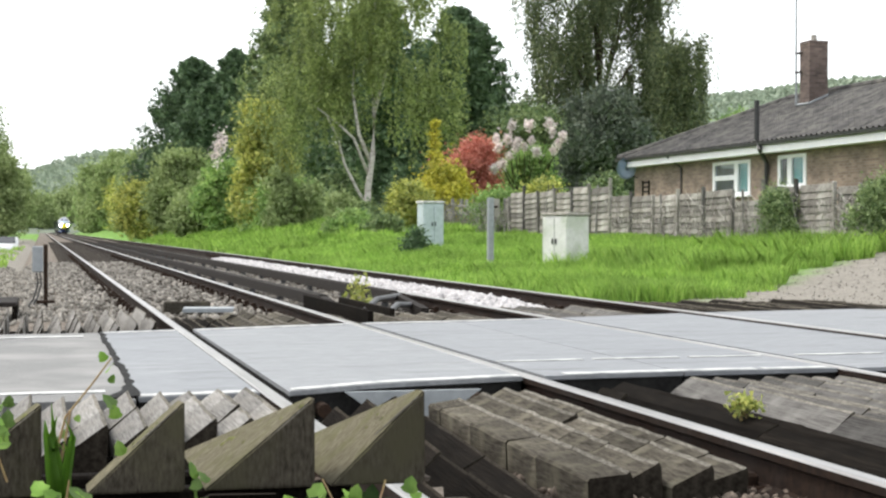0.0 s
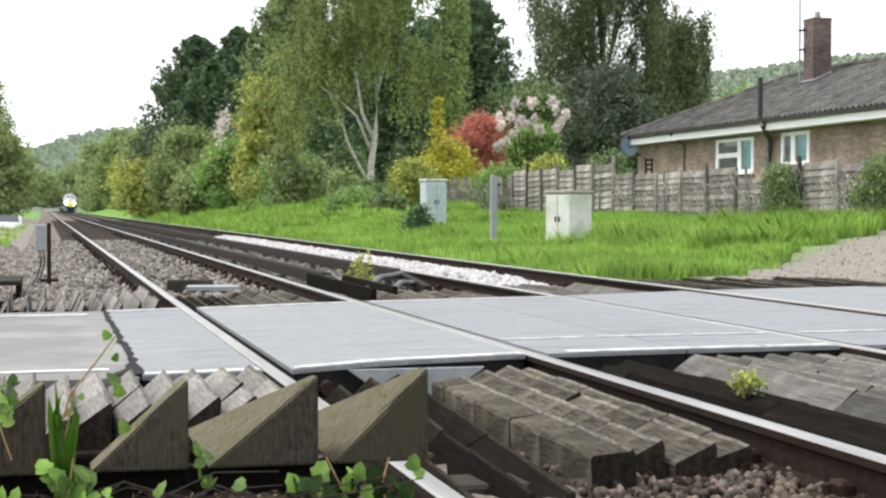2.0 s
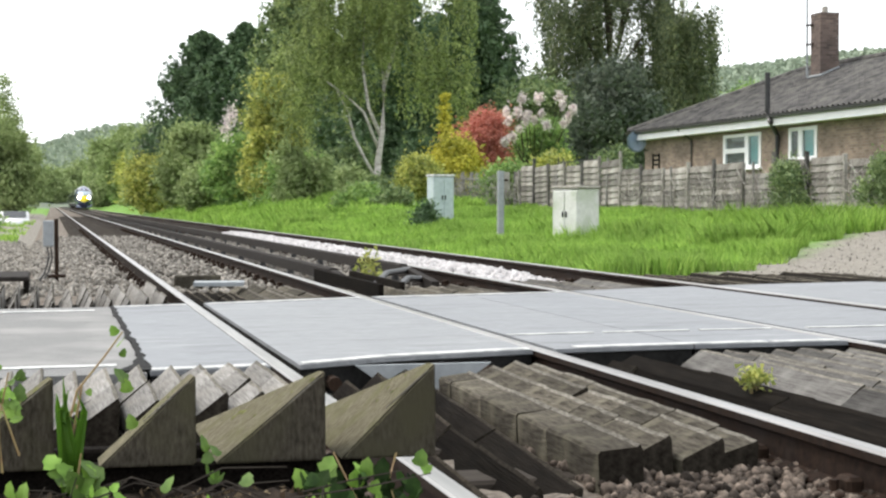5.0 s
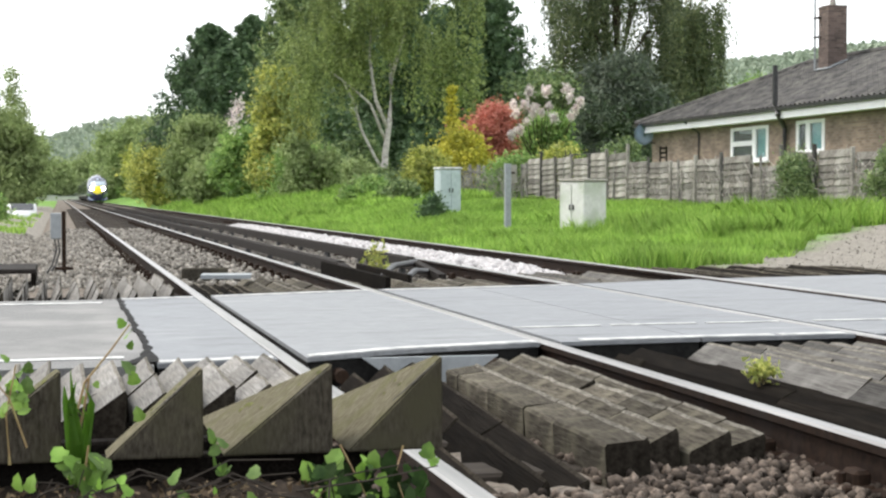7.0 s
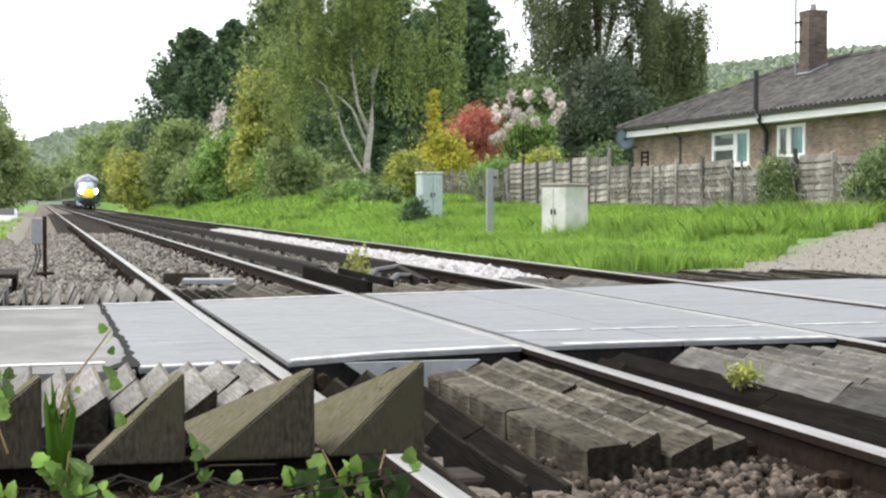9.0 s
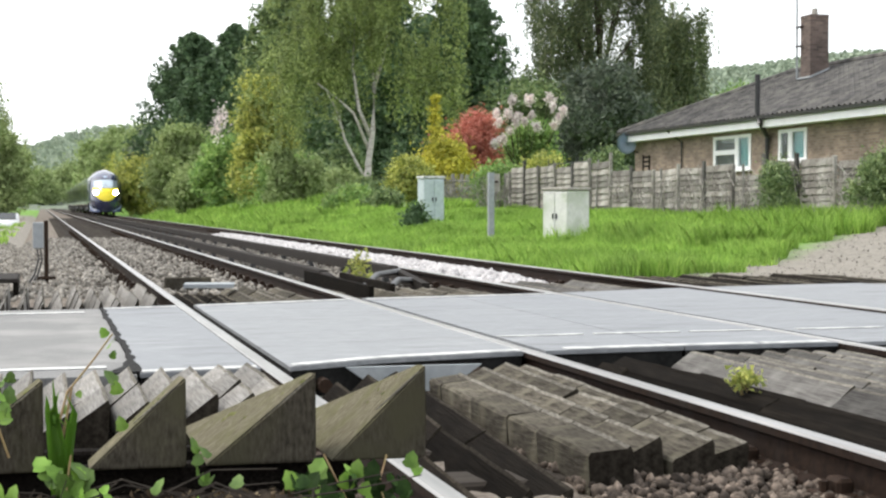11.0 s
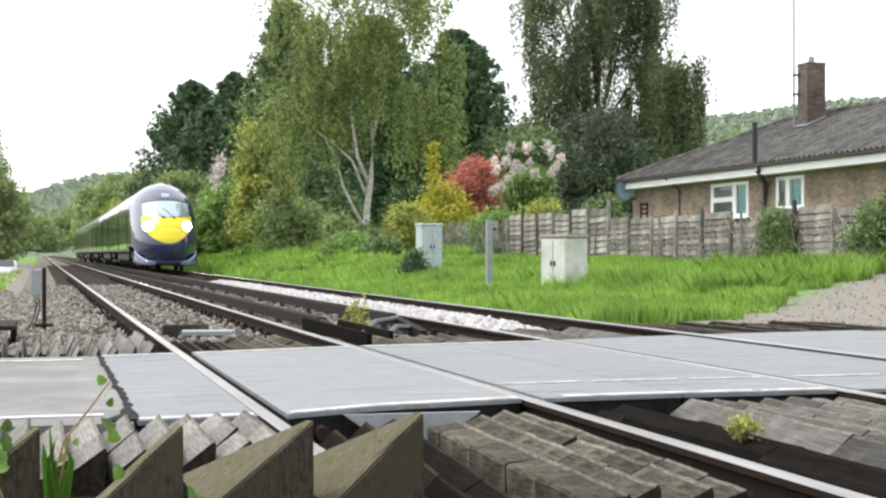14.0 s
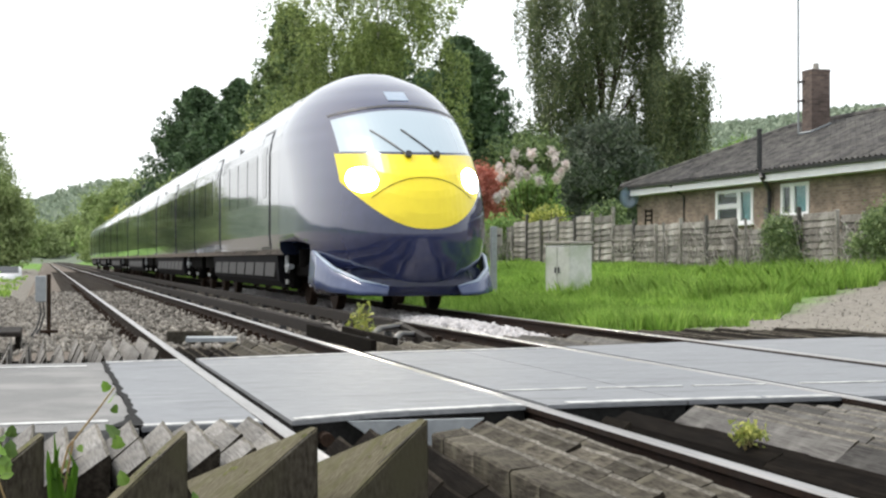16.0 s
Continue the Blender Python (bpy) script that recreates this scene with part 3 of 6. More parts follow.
M["train_case"] = simple("train_case", (0.012, 0.012, 0.013), (0.03, 0.03, 0.032), 9, 0.7, 0, 0.1)
M["train_skirt"] = simple("train_skirt", (0.05, 0.07, 0.15), (0.075, 0.1, 0.19), 6, 0.22, 0, 0.0)
M["train_yellow"] = simple("train_yellow", (0.78, 0.62, 0.015), (0.84, 0.68, 0.02), 4, 0.3, 0, 0.0)
M["train_glass"] = mat("train_glass", 0.04)[0]
_b = M["train_glass"].node_tree.nodes["Principled BSDF"]
_b.inputs["Base Color"].default_value = (0.02, 0.024, 0.028, 1)
_b.inputs["Specular IOR Level"].default_value = 1.0
# The pale blue base colour stands in for bright sky mirrored in the glass.
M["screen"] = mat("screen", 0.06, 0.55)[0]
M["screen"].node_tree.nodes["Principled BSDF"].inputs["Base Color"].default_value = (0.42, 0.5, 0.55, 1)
M["headlight"], _nt, _b = mat("headlight", 0.3)
_b.inputs["Emission Color"].default_value = (1.0, 0.93, 0.8, 1)
_b.inputs["Emission Strength"].default_value = 150
for _m in ("train_blue", "train_front"):
    M[_m].node_tree.nodes["Principled BSDF"].inputs["Coat Weight"].default_value = 0.5

PROFILE_Z = [0.32, 0.6, 0.95, 1.2, 1.6, 2.2, 2.6, 2.85, 3.05, 3.25, 3.42, 3.58, 3.74, 3.85, 3.89]
PROFILE_W = [1.16, 1.3, 1.385, 1.41, 1.41, 1.41, 1.405, 1.365, 1.29, 1.17, 1.02, 0.83, 0.55, 0.27, 0.0]
NOSE_Z = [0.32, 0.5, 0.8, 1.1, 1.4, 1.7, 2.0, 2.3, 2.6, 2.9, 3.2, 3.5, 3.74, 3.89]
NOSE_Y = [0.55, 0.28, 0.08, 0.0, 0.04, 0.16, 0.38, 0.72, 1.13, 1.58, 2.1, 2.78, 3.6, 4.8]
NOSE_LEN = 3.2


def half_width(z):
    return float(np.interp(z, PROFILE_Z, PROFILE_W))


def nose_point(x, z, off=0.0):
    """The nose's surface at (x, z): y back from the tip."""
    w = max(half_width(z), 1e-4)
    k = min(abs(x) / w, 1.0)
    length = NOSE_LEN * (1 - 0.55 * float(smooth(np.float64(z), 2.6, 3.89)))
    return float(np.interp(z, NOSE_Z, NOSE_Y)) + length * (1 - (1 - k ** 2.3) ** (1 / 1.9)) - off


def nose_shell(bm, zs, y_end):
    """The nose in level slices; below the floor it stops short, to leave the wheels free."""
    n = 22
    rows = []
    for z in zs:
        w = half_width(z)
        low = z < 1.02
        reach = 1.0
        if low:
            while nose_point(w * reach, z) > 2.3 and reach > 0.3:
                reach -= 0.01
        row = []
        for i in range(-n, n + 1):
            x = w * reach * math.sin(i / n * math.pi / 2)
            row.append(bm.verts.new((x, nose_point(x, z), z)))
        end = row[0].co.y + 0.001 if low else y_end
        row = [bm.verts.new((row[0].co.x * (0.9 if low else 1), end, z))] + row + [bm.verts.new((row[-1].co.x * (0.9 if low else 1), end, z))]
        rows.append(row)
    for a, b in zip(rows, rows[1:]):
        for k in range(len(a) - 1):
            bm.faces.new((a[k], a[k + 1], b[k + 1], b[k]))
    bmesh.ops.remove_doubles(bm, verts=bm.verts, dist=0.0004)
    bmesh.ops.recalc_face_normals(bm, faces=bm.faces)
    return bm


def nose_patch(bm, lo, hi, x0, x1, off=0.012, nx=24, nz=10):
    """A panel that follows the nose between two curves z = lo(x), hi(x)."""
    g = []
    for i in range(nx + 1):
        x = x0 + (x1 - x0) * i / nx
        a, b = lo(x), hi(x)
        g.append([bm.verts.new((x, nose_point(x, a + (b - a) * j / nz, off), a + (b - a) * j / nz)) for j in range(nz + 1)])
    for a, b in zip(g, g[1:]):
        for j in range(nz):
            bm.faces.new((a[j], b[j], b[j + 1], a[j + 1]))
    bmesh.ops.remove_doubles(bm, verts=bm.verts, dist=0.0005)
    bmesh.ops.solidify(bm, geom=bm.faces[:], thickness=0.01)
    return bm


def car_shell(bm, y0, y1):
    pts = [(w, z) for z, w in zip(PROFILE_Z, PROFILE_W) if z >= 0.9]
    pts = [(1.33, 0.86)] + pts
    outline = pts + [(-x, z) for x, z in pts[::-1][1:]]
    return prism(bm, outline, y1 - y0, Matrix.Translation((0, y0, 0)))


def side_patch(bm, y0, y1, z0, z1, s, off, r=0.0, nz=10):
    """A thin panel on a car's side that follows its curve; rounded corners r."""
    cols = []
    ys = [y0, y1] if r <= 0 else [y0 + r * (1 - math.cos(a)) for a in np.linspace(0, math.pi / 2, 5)] + [y1 - r * (1 - math.cos(a)) for a in np.linspace(math.pi / 2, 0, 5)]
    for y in ys:
        d = max(0.0, r - min(y - y0, y1 - y)) if r > 0 else 0.0
        cut = r - math.sqrt(max(0.0, r * r - d * d)) if r > 0 else 0.0
        a, b = z0 + cut, z1 - cut
        cols.append([bm.verts.new((s * (half_width(a + (b - a) * j / nz) + off), y, a + (b - a) * j / nz)) for j in range(nz + 1)])
    for a, b in zip(cols, cols[1:]):
        for j in range(nz):
            bm.faces.new((a[j], b[j], b[j + 1], a[j + 1]))
    bmesh.ops.recalc_face_normals(bm, faces=bm.faces)
    for f in bm.faces:
        if f.normal.x * s < 0:
            f.normal_flip()
    bmesh.ops.solidify(bm, geom=bm.faces[:], thickness=0.02)
    return bm


def wheelset(bm, y):
    for s in (-1, 1):
        cyl(bm, 0.42, 0.13, Matrix.Translation((s * 0.75 - 0.065, y, 0.42)) @ pose(0, 0, 0, 0, 90, 0), 24)
    cyl(bm, 0.08, 1.5, Matrix.Translation((-0.75, y, 0.42)) @ pose(0, 0, 0, 0, 90, 0), 10)


def bogie(parent, y):
    bm = bmesh.new()
    for s in (-1, 1):
        box(bm, (0.14, 3.4, 0.2), at=(s * 1.0, y, 0.6), bevel=0.03)
        for d in (-1.3, 1.3):
            box(bm, (0.2, 0.34, 0.34), at=(s * 1.03, y + d, 0.45), bevel=0.05)
            cyl(bm, 0.07, 0.35, Matrix.Translation((s * 1.08, y + d * 0.75, 0.5)), 10)
        cyl(bm, 0.16, 0.3, Matrix.Translation((s * 1.0, y, 0.65)), 14)
    box(bm, (2.0, 0.5, 0.2), at=(0, y, 0.6))
    b = part("bogie", bm, M["train_under"], parent, "dark grimy wheel bogie")
    for d in (-1.3, 1.3):
        bm = bmesh.new()
        wheelset(bm, y + d)
        part("wheelset", bm, M["rust"], parent)
    for s in (-1, 1):
        for d in (-1.3, 1.3):
            part("axle_cover", box(bmesh.new(), (0.05, 0.12, 0.08), at=(s * 1.17, y + d, 0.4), bevel=0.01), M["paint"], parent, "pale axle box cover")


train = thing("passenger_train", Matrix.Translation((TRACK_X, NOSE_END, 0)), "dark blue high-speed electric train with yellow nose and lit headlights", "train")
GAP = 0.35


def car(index, y0, y1, leading, trailing):
    bm = bmesh.new()
    a = y0 + (4.9 if leading else 0)
    car_shell(bm, a, y1 - GAP / 2)
    shell = part("car", bm, M["train_blue"], train, "glossy dark blue passenger car body")
    length = y1 - y0
    d1, d2 = (y0 + 6.0, y0 + 14.2) if leading else (y0 + 6.0, y0 + 14.6)
    for s in (-1, 1):
        for d in (d1, d2):
            bm = bmesh.new()
            side_patch(bm, d - 0.05, d + 1.25, 0.95, 3.02, s, 0.004, 0.08)
            part("door_seal", bm, M["black_plastic"], shell)
            bm = bmesh.new()
            side_patch(bm, d + 0.03, d + 1.17, 1.0, 2.97, s, 0.018, 0.06)
            door = part("door", bm, M["train_blue"], shell)
            bm = bmesh.new()
            side_patch(bm, d + 0.3, d + 0.9, 1.85, 2.75, s, 0.022, 0.1)
            part("door_window", bm, M["train_glass"], shell)
        spans = []
        if leading:
            spans = [(d1 + 1.7, d2 - 0.4, 4), (d2 + 1.7, y1 - 1.4, 2)]
        else:
            spans = [(y0 + 1.4, d1 - 0.4, 2), (d1 + 1.7, d2 - 0.4, 4), (d2 + 1.7, y1 - 1.4, 2)]
        for p, q, n in spans:
            step = (q - p) / n
            for i in range(n):
                bm = bmesh.new()
                side_patch(bm, p + i * step, p + (i + 1) * step - 0.12, 1.8, 2.68, s, 0.006, 0.1)
                part("window", bm, M["train_glass"], shell)
        # skirts and equipment cases under the floor
        p, q = y0 + (5.6 if leading else 4.3), y1 - 4.4
        bm = bmesh.new()
        prism(bm, [(s * 1.2, 0.3), (s * 1.3, 0.42), (s * 1.34, 0.84), (s * 1.1, 0.84), (s * 1.0, 0.3)], q - p, Matrix.Translation((0, p, 0)))
        part("skirt", bm, M["train_grey"], shell, "grey underfloor skirt")
        # access covers let into the skirt, and a pale bracket at its end
        cover = p + 0.3
        while cover < q - 1.6:
            bm = bmesh.new()
            box(bm, (0.02, 1.25, 0.3), pose(s * 1.328, cover + 0.65, 0.63, 0, -5 * s, 0), bevel=0.008)
            part("access_cover", bm, M["train_case"], shell)
            cover += 1.45
        bm = bmesh.new()
        box(bm, (0.05, 0.2, 0.3), at=(s * 1.2, p - 0.25, 0.7), bevel=0.015)
        cyl(bm, 0.05, 0.5, pose(s * 1.2, p - 0.7, 0.66, -90, 0, 0), 8)
        part("damper", bm, M["galv"], shell, "pale grey damper and bracket")
        bm = bmesh.new()
        box(bm, (0.02, 0.16, 0.14), at=(s * 1.345, (d1 + d2) / 2 + 0.7, 2.92))
        part("side_lamp", bm, M["black_plastic"], shell)
    bm = bmesh.new()
    box(bm, (2.3, y1 - a - 1.0, 0.3), at=(0, (a + y1) / 2, 0.72))
    part("underframe", bm, M["train_under"], shell)
    if not trailing:
        bm = bmesh.new()
        prism(bm, [(x * 0.93, 0.95 + (z - 0.95) * 0.96) for x, z in [(w, z) for z, w in zip(PROFILE_Z, PROFILE_W) if z >= 0.95] + [(-w, z) for z, w in list(zip(PROFILE_Z, PROFILE_W))[::-1][1:] if z >= 0.95]], GAP + 0.1, Matrix.Translation((0, y1 - GAP / 2 - 0.05, 0)))
        part("gangway", bm, M["rubber"], shell, "black rubber gangway bellows")
    bogie(shell, y0 + (4.3 if leading else 2.9))
    bogie(shell, y1 - 2.9)
    return shell


lead = car(0, 0, 20.65, True, False)
for k in range(4):
    car(k + 1, 20.65 + 20 * k, 40.65 + 20 * k, False, False)
car(5, 100.65, 121.0, False, True)

bm = bmesh.new()
nose_shell(bm, sorted(set(list(np.linspace(0.36, 3.89, 50)))), 4.92)
nose = part("nose", bm, M["train_front"], train, "rounded dark blue nose", smooth=True)
bm = bmesh.new()
nose_patch(bm, lambda x: 1.2 + 0.72 * (abs(x) / 1.05) ** 2.3, lambda x: 2.27 + 0.06 * x * x, -1.04, 1.04)
part("warning_panel", bm, M["train_yellow"], nose, "bright yellow warning panel")
bm = bmesh.new()
nose_patch(bm, lambda x: 2.31 + 0.05 * x * x, lambda x: 3.0 - 0.12 * x * x, -0.98, 0.98, 0.014)
part("windscreen", bm, M["screen"], nose, "cab windscreen with the sky's reflection painted in pale blue")
bm = bmesh.new()
tube(bm, [(x, nose_point(x, 1.93 - 0.36 * abs(x / 0.8) ** 2.2, 0.022), 1.93 - 0.36 * abs(x / 0.8) ** 2.2) for x in np.linspace(-0.72, 0.72, 25)], [0.005] * 25, 4)
part("coupler_door_line", bm, M["rust"], nose)
bm = bmesh.new()
nose_patch(bm, lambda x: 3.06 - 0.12 * x * x, lambda x: 3.1 - 0.12 * x * x, -1.0, 1.0, 0.02, 16, 2)
part("screen_lip", bm, M["black_plastic"], nose)
for s in (-1, 1):
    bm = bmesh.new()
    x0, z0 = s * 0.8, 1.92
    nose_patch(bm, lambda x: z0 - math.sqrt(max(0, 0.18 ** 2 - (x - x0) ** 2)), lambda x: z0 + math.sqrt(max(0, 0.18 ** 2 - (x - x0) ** 2)), x0 - 0.18, x0 + 0.18, 0.03, 12, 6)
    part("headlight", bm, M["headlight"], nose, "lit white headlight")
bm = bmesh.new()
nose_patch(bm, lambda x: 3.18, lambda x: 3.34, -0.16, 0.16, 0.02, 6, 3)
part("top_lamp", bm, M["train_pale"], nose)
# obstacle deflector under the nose, with pale corner fins
bm = bmesh.new()
rows = []
for z, grow in ((0.26, -0.03), (0.33, 0.02), (0.45, 0.0), (0.66, -0.06)):
    row = []
    for i in range(-16, 17):
        a = i / 16
        x = (1.24 + grow) * math.sin(a * math.pi / 2)
        row.append(bm.verts.new((x, 0.35 - grow + 1.95 * abs(a) ** 2.4, z)))
    rows.append(row)
for a, b in zip(rows, rows[1:]):
    for k in range(len(a) - 1):
        bm.faces.new((a[k], a[k + 1], b[k + 1], b[k]))
bmesh.ops.solidify(bm, geom=bm.faces[:], thickness=0.04)
part("deflector", bm, M["train_front"], nose, "dark blue obstacle deflector", smooth=True)
for s in (-1, 1):
    bm = bmesh.new()
    tube(bm, [(s * 1.27, 2.2, 0.93), (s * 1.26, 1.75, 0.82), (s * 1.13, 1.15, 0.63), (s * 0.85, 0.62, 0.47), (s * 0.5, 0.36, 0.4)], [0.015, 0.03, 0.038, 0.03, 0.01], 8)
    part("fin_edge", bm, M["train_pale"], nose, "pale blue upper edge of the corner fin", smooth=True)
    # flared blade under that edge
    bm = bmesh.new()
    rows = []
    for x, y, hi, lo in ((1.3, 2.25, 0.95, 0.42), (1.29, 1.75, 0.83, 0.36), (1.16, 1.15, 0.64, 0.31), (0.88, 0.62, 0.48, 0.29), (0.5, 0.34, 0.4, 0.29)):
        rows.append([bm.verts.new((s * (x + 0.05 * k), y - 0.07 * k, hi + (lo - hi) * k)) for k in (0, 0.35, 0.7, 1)])
    for a, b in zip(rows, rows[1:]):
        for k in range(3):
            bm.faces.new((a[k], b[k], b[k + 1], a[k + 1]))
    bmesh.ops.recalc_face_normals(bm, faces=bm.faces)
    bmesh.ops.solidify(bm, geom=bm.faces[:], thickness=0.035)
    part("corner_fin", bm, M["train_skirt"], nose, "flared blue-grey corner fin", smooth=True)
bm = bmesh.new()
box(bm, (0.5, 0.5, 0.3), at=(0, 0.9, 0.45), bevel=0.06)
for x in (-0.35, 0.35):
    box(bm, (0.12, 0.15, 0.32), at=(x, 1.2, 0.22), bevel=0.02)
part("guard_iron", bm, M["train_under"], nose)
for x in (-0.16, 0.26):
    bm = bmesh.new()
    cyl(bm, 0.05, 0.06, Matrix.Translation((x, nose_point(x, 2.27) - 0.04, 2.26)) @ pose(0, 0, 0, 60, 0, 0), 10)
    tube(bm, [(x + (0.0 - 0.4) * k, nose_point(x - 0.4 * k, 2.27 + 0.4 * k, 0.03), 2.27 + 0.4 * k) for k in (0, 0.33, 0.66, 1)], [0.014] * 4, 5)
    part("wiper", bm, M["black_plastic"], nose)
# ---- trees and shrubs ----
VEG = np.random.default_rng(11)
FULL, LEAF = 0.86, 1.0      # how many leaves, and their size


def gz(x, y):
    return float(land(np.float64(x), np.float64(y)))


def leaves(name, centres, size, material, parent=None, hang=0.0, stretch=1.6):
    """One mesh of small pointed leaves round given points."""
    n = len(centres)
    d = VEG.normal(size=(n, 3))
    d[:, 2] -= hang * 2.0
    d /= np.linalg.norm(d, axis=1)[:, None]
    e = np.cross(d, VEG.normal(size=(n, 3)))
    e /= np.linalg.norm(e, axis=1)[:, None]
    s = size * LEAF * VEG.uniform(0.6, 1.35, (n, 1))
    a, b = d * s * stretch * 0.5, e * s * 0.5
    co = np.stack([centres - a, centres + a + b, centres + a - b], 1).reshape(-1, 3)
    return part_mesh(name, mesh_np(name, co, np.arange(n * 3).reshape(-1, 3)), material, parent)


def crown_points(lobes, n, clump=0.35, per=30, hang=0.0, shell=0.75):
    """Leaf points in clumps over lobes (centre, radii); hang draws them down into strands."""
    vol = np.array([r[0] * r[1] * r[2] for _, r in lobes]) ** 0.67
    share = vol / vol.sum()
    out = []
    for (c, r), w in zip(lobes, share):
        m = max(2, int(n * FULL * w / per))
        v = VEG.normal(size=(m, 3))
        v /= np.linalg.norm(v, axis=1)[:, None]
        k = shell + (1.05 - shell) * VEG.uniform(0, 1, (m, 1)) ** 0.7
        k = np.where(VEG.uniform(size=(m, 1)) < 0.25, VEG.uniform(0.2, 0.8, (m, 1)), k)
        cc = np.array(c) + v * k * np.array(r)
        if hang:
            # strands gather in tresses with gaps between them
            tress = cc[: max(1, m // 8)]
            cc = tress[VEG.integers(0, len(tress), m)] + VEG.normal(size=(m, 3)) * np.array([0.32, 0.32, 0.28])
        p = np.repeat(cc, per, 0)
        if hang:
            long = (hang * VEG.uniform(0.35, 1.2, (m, 1))).repeat(per, 0)[:, 0]
            f = VEG.uniform(0, 1, len(p))
            g = VEG.normal(size=p.shape) * clump * 0.32
            sway = VEG.normal(size=(m, 2)).repeat(per, 0) * 0.18
            g[:, :2] += sway * f[:, None]
            g[:, 2] -= f * long
        else:
            g = VEG.normal(size=p.shape) * clump * VEG.uniform(0.5, 1.3, (m, 1)).repeat(per, 0)
            g[:, 2] *= 0.75
        out.append(p + g)
    return np.concatenate(out)


def bough_points(h, w, n, low=0.05, power=0.7, per=60, droop=0.1):
    """Leaf points of a conifer: boughs that reach out from the stem and lift at their tips."""
    m = int(n * FULL) // per
    f = VEG.uniform(0, 1, m) ** 0.85
    z = h * (low + (0.985 - low) * f)
    reach = w * np.clip(1 - f, 0.0, 1) ** power * VEG.uniform(0.7, 1.12, m) + 0.12
    a = VEG.uniform(0, 2 * np.pi, m)
    t = VEG.uniform(0, 1, (m, per)) ** 0.6
    r = reach[:, None] * t
    wide = 0.1 * reach[:, None] * (1.2 - t) + 0.07
    x = r * np.cos(a)[:, None] + VEG.normal(size=(m, per)) * wide
    y = r * np.sin(a)[:, None] + VEG.normal(size=(m, per)) * wide
    zz = z[:, None] + r * (-droop + 0.45 * t * t) + VEG.normal(size=(m, per)) * wide * 0.6
    return np.stack([x, y, zz], -1).reshape(-1, 3)


def trunk(parent, pts, r0, r1, material, name="trunk"):
    bm = bmesh.new()
    tube(bm, pts, list(np.linspace(r0, r1, len(pts))), 9)
    return part(name, bm, M[material], parent, smooth=True)


def plant(name, x, y, label, category, points, size, leaf, trunks=(), bark="bark", hang=0.0, group="", z=None, stretch=1.6):
    z = gz(x, y) if z is None else z
    t = thing(name, Matrix.Translation((x, y, z - 0.05)), label, category, group)
    for pts, r0, r1 in trunks:
        trunk(t, pts, r0, r1, bark, "trunk" if r0 > 0.1 else "limb")
    points = points[points[:, 2] > 0.0]
    leaves("crown", points, size, M[leaf], t, hang, stretch)
    return t


def lobes_of(h0, h1, w, k, seed, top=0.45):
    """Lobes that make up an uneven crown between two heights."""
    r = random.Random(seed)
    out = [((0, 0, h0 + (h1 - h0) * 0.45), (w * 0.6, w * 0.6, (h1 - h0) * 0.42))]
    for i in range(k):
        f = r.uniform(0.02, 1.0)
        z = h0 + (h1 - h0) * f
        here = w * (0.72 + 0.28 * math.sin(math.pi * min(1, 0.2 + 0.75 * f))) * (1 - top * f * f)
        rad = w * r.uniform(0.24, 0.4)
        a, d = r.uniform(0, 6.28), max(0.0, here - rad * 0.9) * r.uniform(0.75, 1.0)
        out.append(((d * math.cos(a), d * math.sin(a), z - rad * 0.3 * f), (rad, rad, rad * r.uniform(0.6, 0.9))))
    return out


def standing(u0, u1, top, d, base=None):
    """Middle x, half width and height of a plant that fills a bearing span at distance d and rises so far above eye level."""
    k = 1 / (2876 * 0.973)
    x0, x1 = u0 * d * k, u1 * d * k
    x = (x0 + x1) / 2
    z = gz(x, d) if base is None else base
    return x, (x1 - x0) / 2, EYE[2] + top * d / 2876 - z
# the tall birch with its forked white trunk
bx = 556 * 76 / 2798
plant("birch_tree", bx, 76, "tall birch with forked white trunk and drooping spring foliage", "tree",
      crown_points([((-3.0, 0, 7.2), (2.2, 1.8, 1.9)), ((-2.9, 0.2, 11.2), (1.9, 1.6, 2.2)), ((2.9, 0.2, 11.6), (1.7, 1.6, 2.2)), ((2.6, 0, 6.4), (2.0, 1.8, 1.5)), ((-1.4, 0, 9.6), (2.3, 2.2, 1.8)), ((1.6, 0.3, 9.6), (2.6, 2.2, 2.0)), ((0.2, 0, 12.6), (2.2, 2.2, 2.6)), ((-3.4, 0.2, 5.6), (1.0, 1.2, 1.0)), ((3.7, 0, 5.0), (0.8, 0.8, 0.7)), ((-0.4, 1.0, 8.0), (2.0, 1.0, 2.0))],
                   54000, 0.28, 40, 2.6),
      0.1, "leaf_birch",
      [([(0, 0, 0), (-0.05, 0, 0.8), (0.02, 0, 1.9), (0.22, 0, 3.4), (0.3, 0, 5.5), (0.1, 0, 8), (0.35, 0, 11), (0.2, 0, 14)], 0.2, 0.05),
       ([(-0.05, 0, 0.9), (-0.6, 0, 1.9), (-1.15, 0, 3.0), (-1.5, 0, 4.3), (-2.1, 0, 5.4)], 0.09, 0.04),
       ([(0.15, 0, 3.0), (-0.45, 0, 4.4), (-0.75, 0, 6.4), (-0.6, 0, 9)], 0.11, 0.04),
       ([(0.05, 0, 2.4), (-0.7, 0, 4.2), (-1.6, 0, 5.0), (-2.6, 0, 5.7)], 0.085, 0.03),
       ([(0.3, 0, 5.5), (0.9, 0, 7.5), (0.8, 0, 10.5)], 0.12, 0.03)], "birch_bark", 0.5)

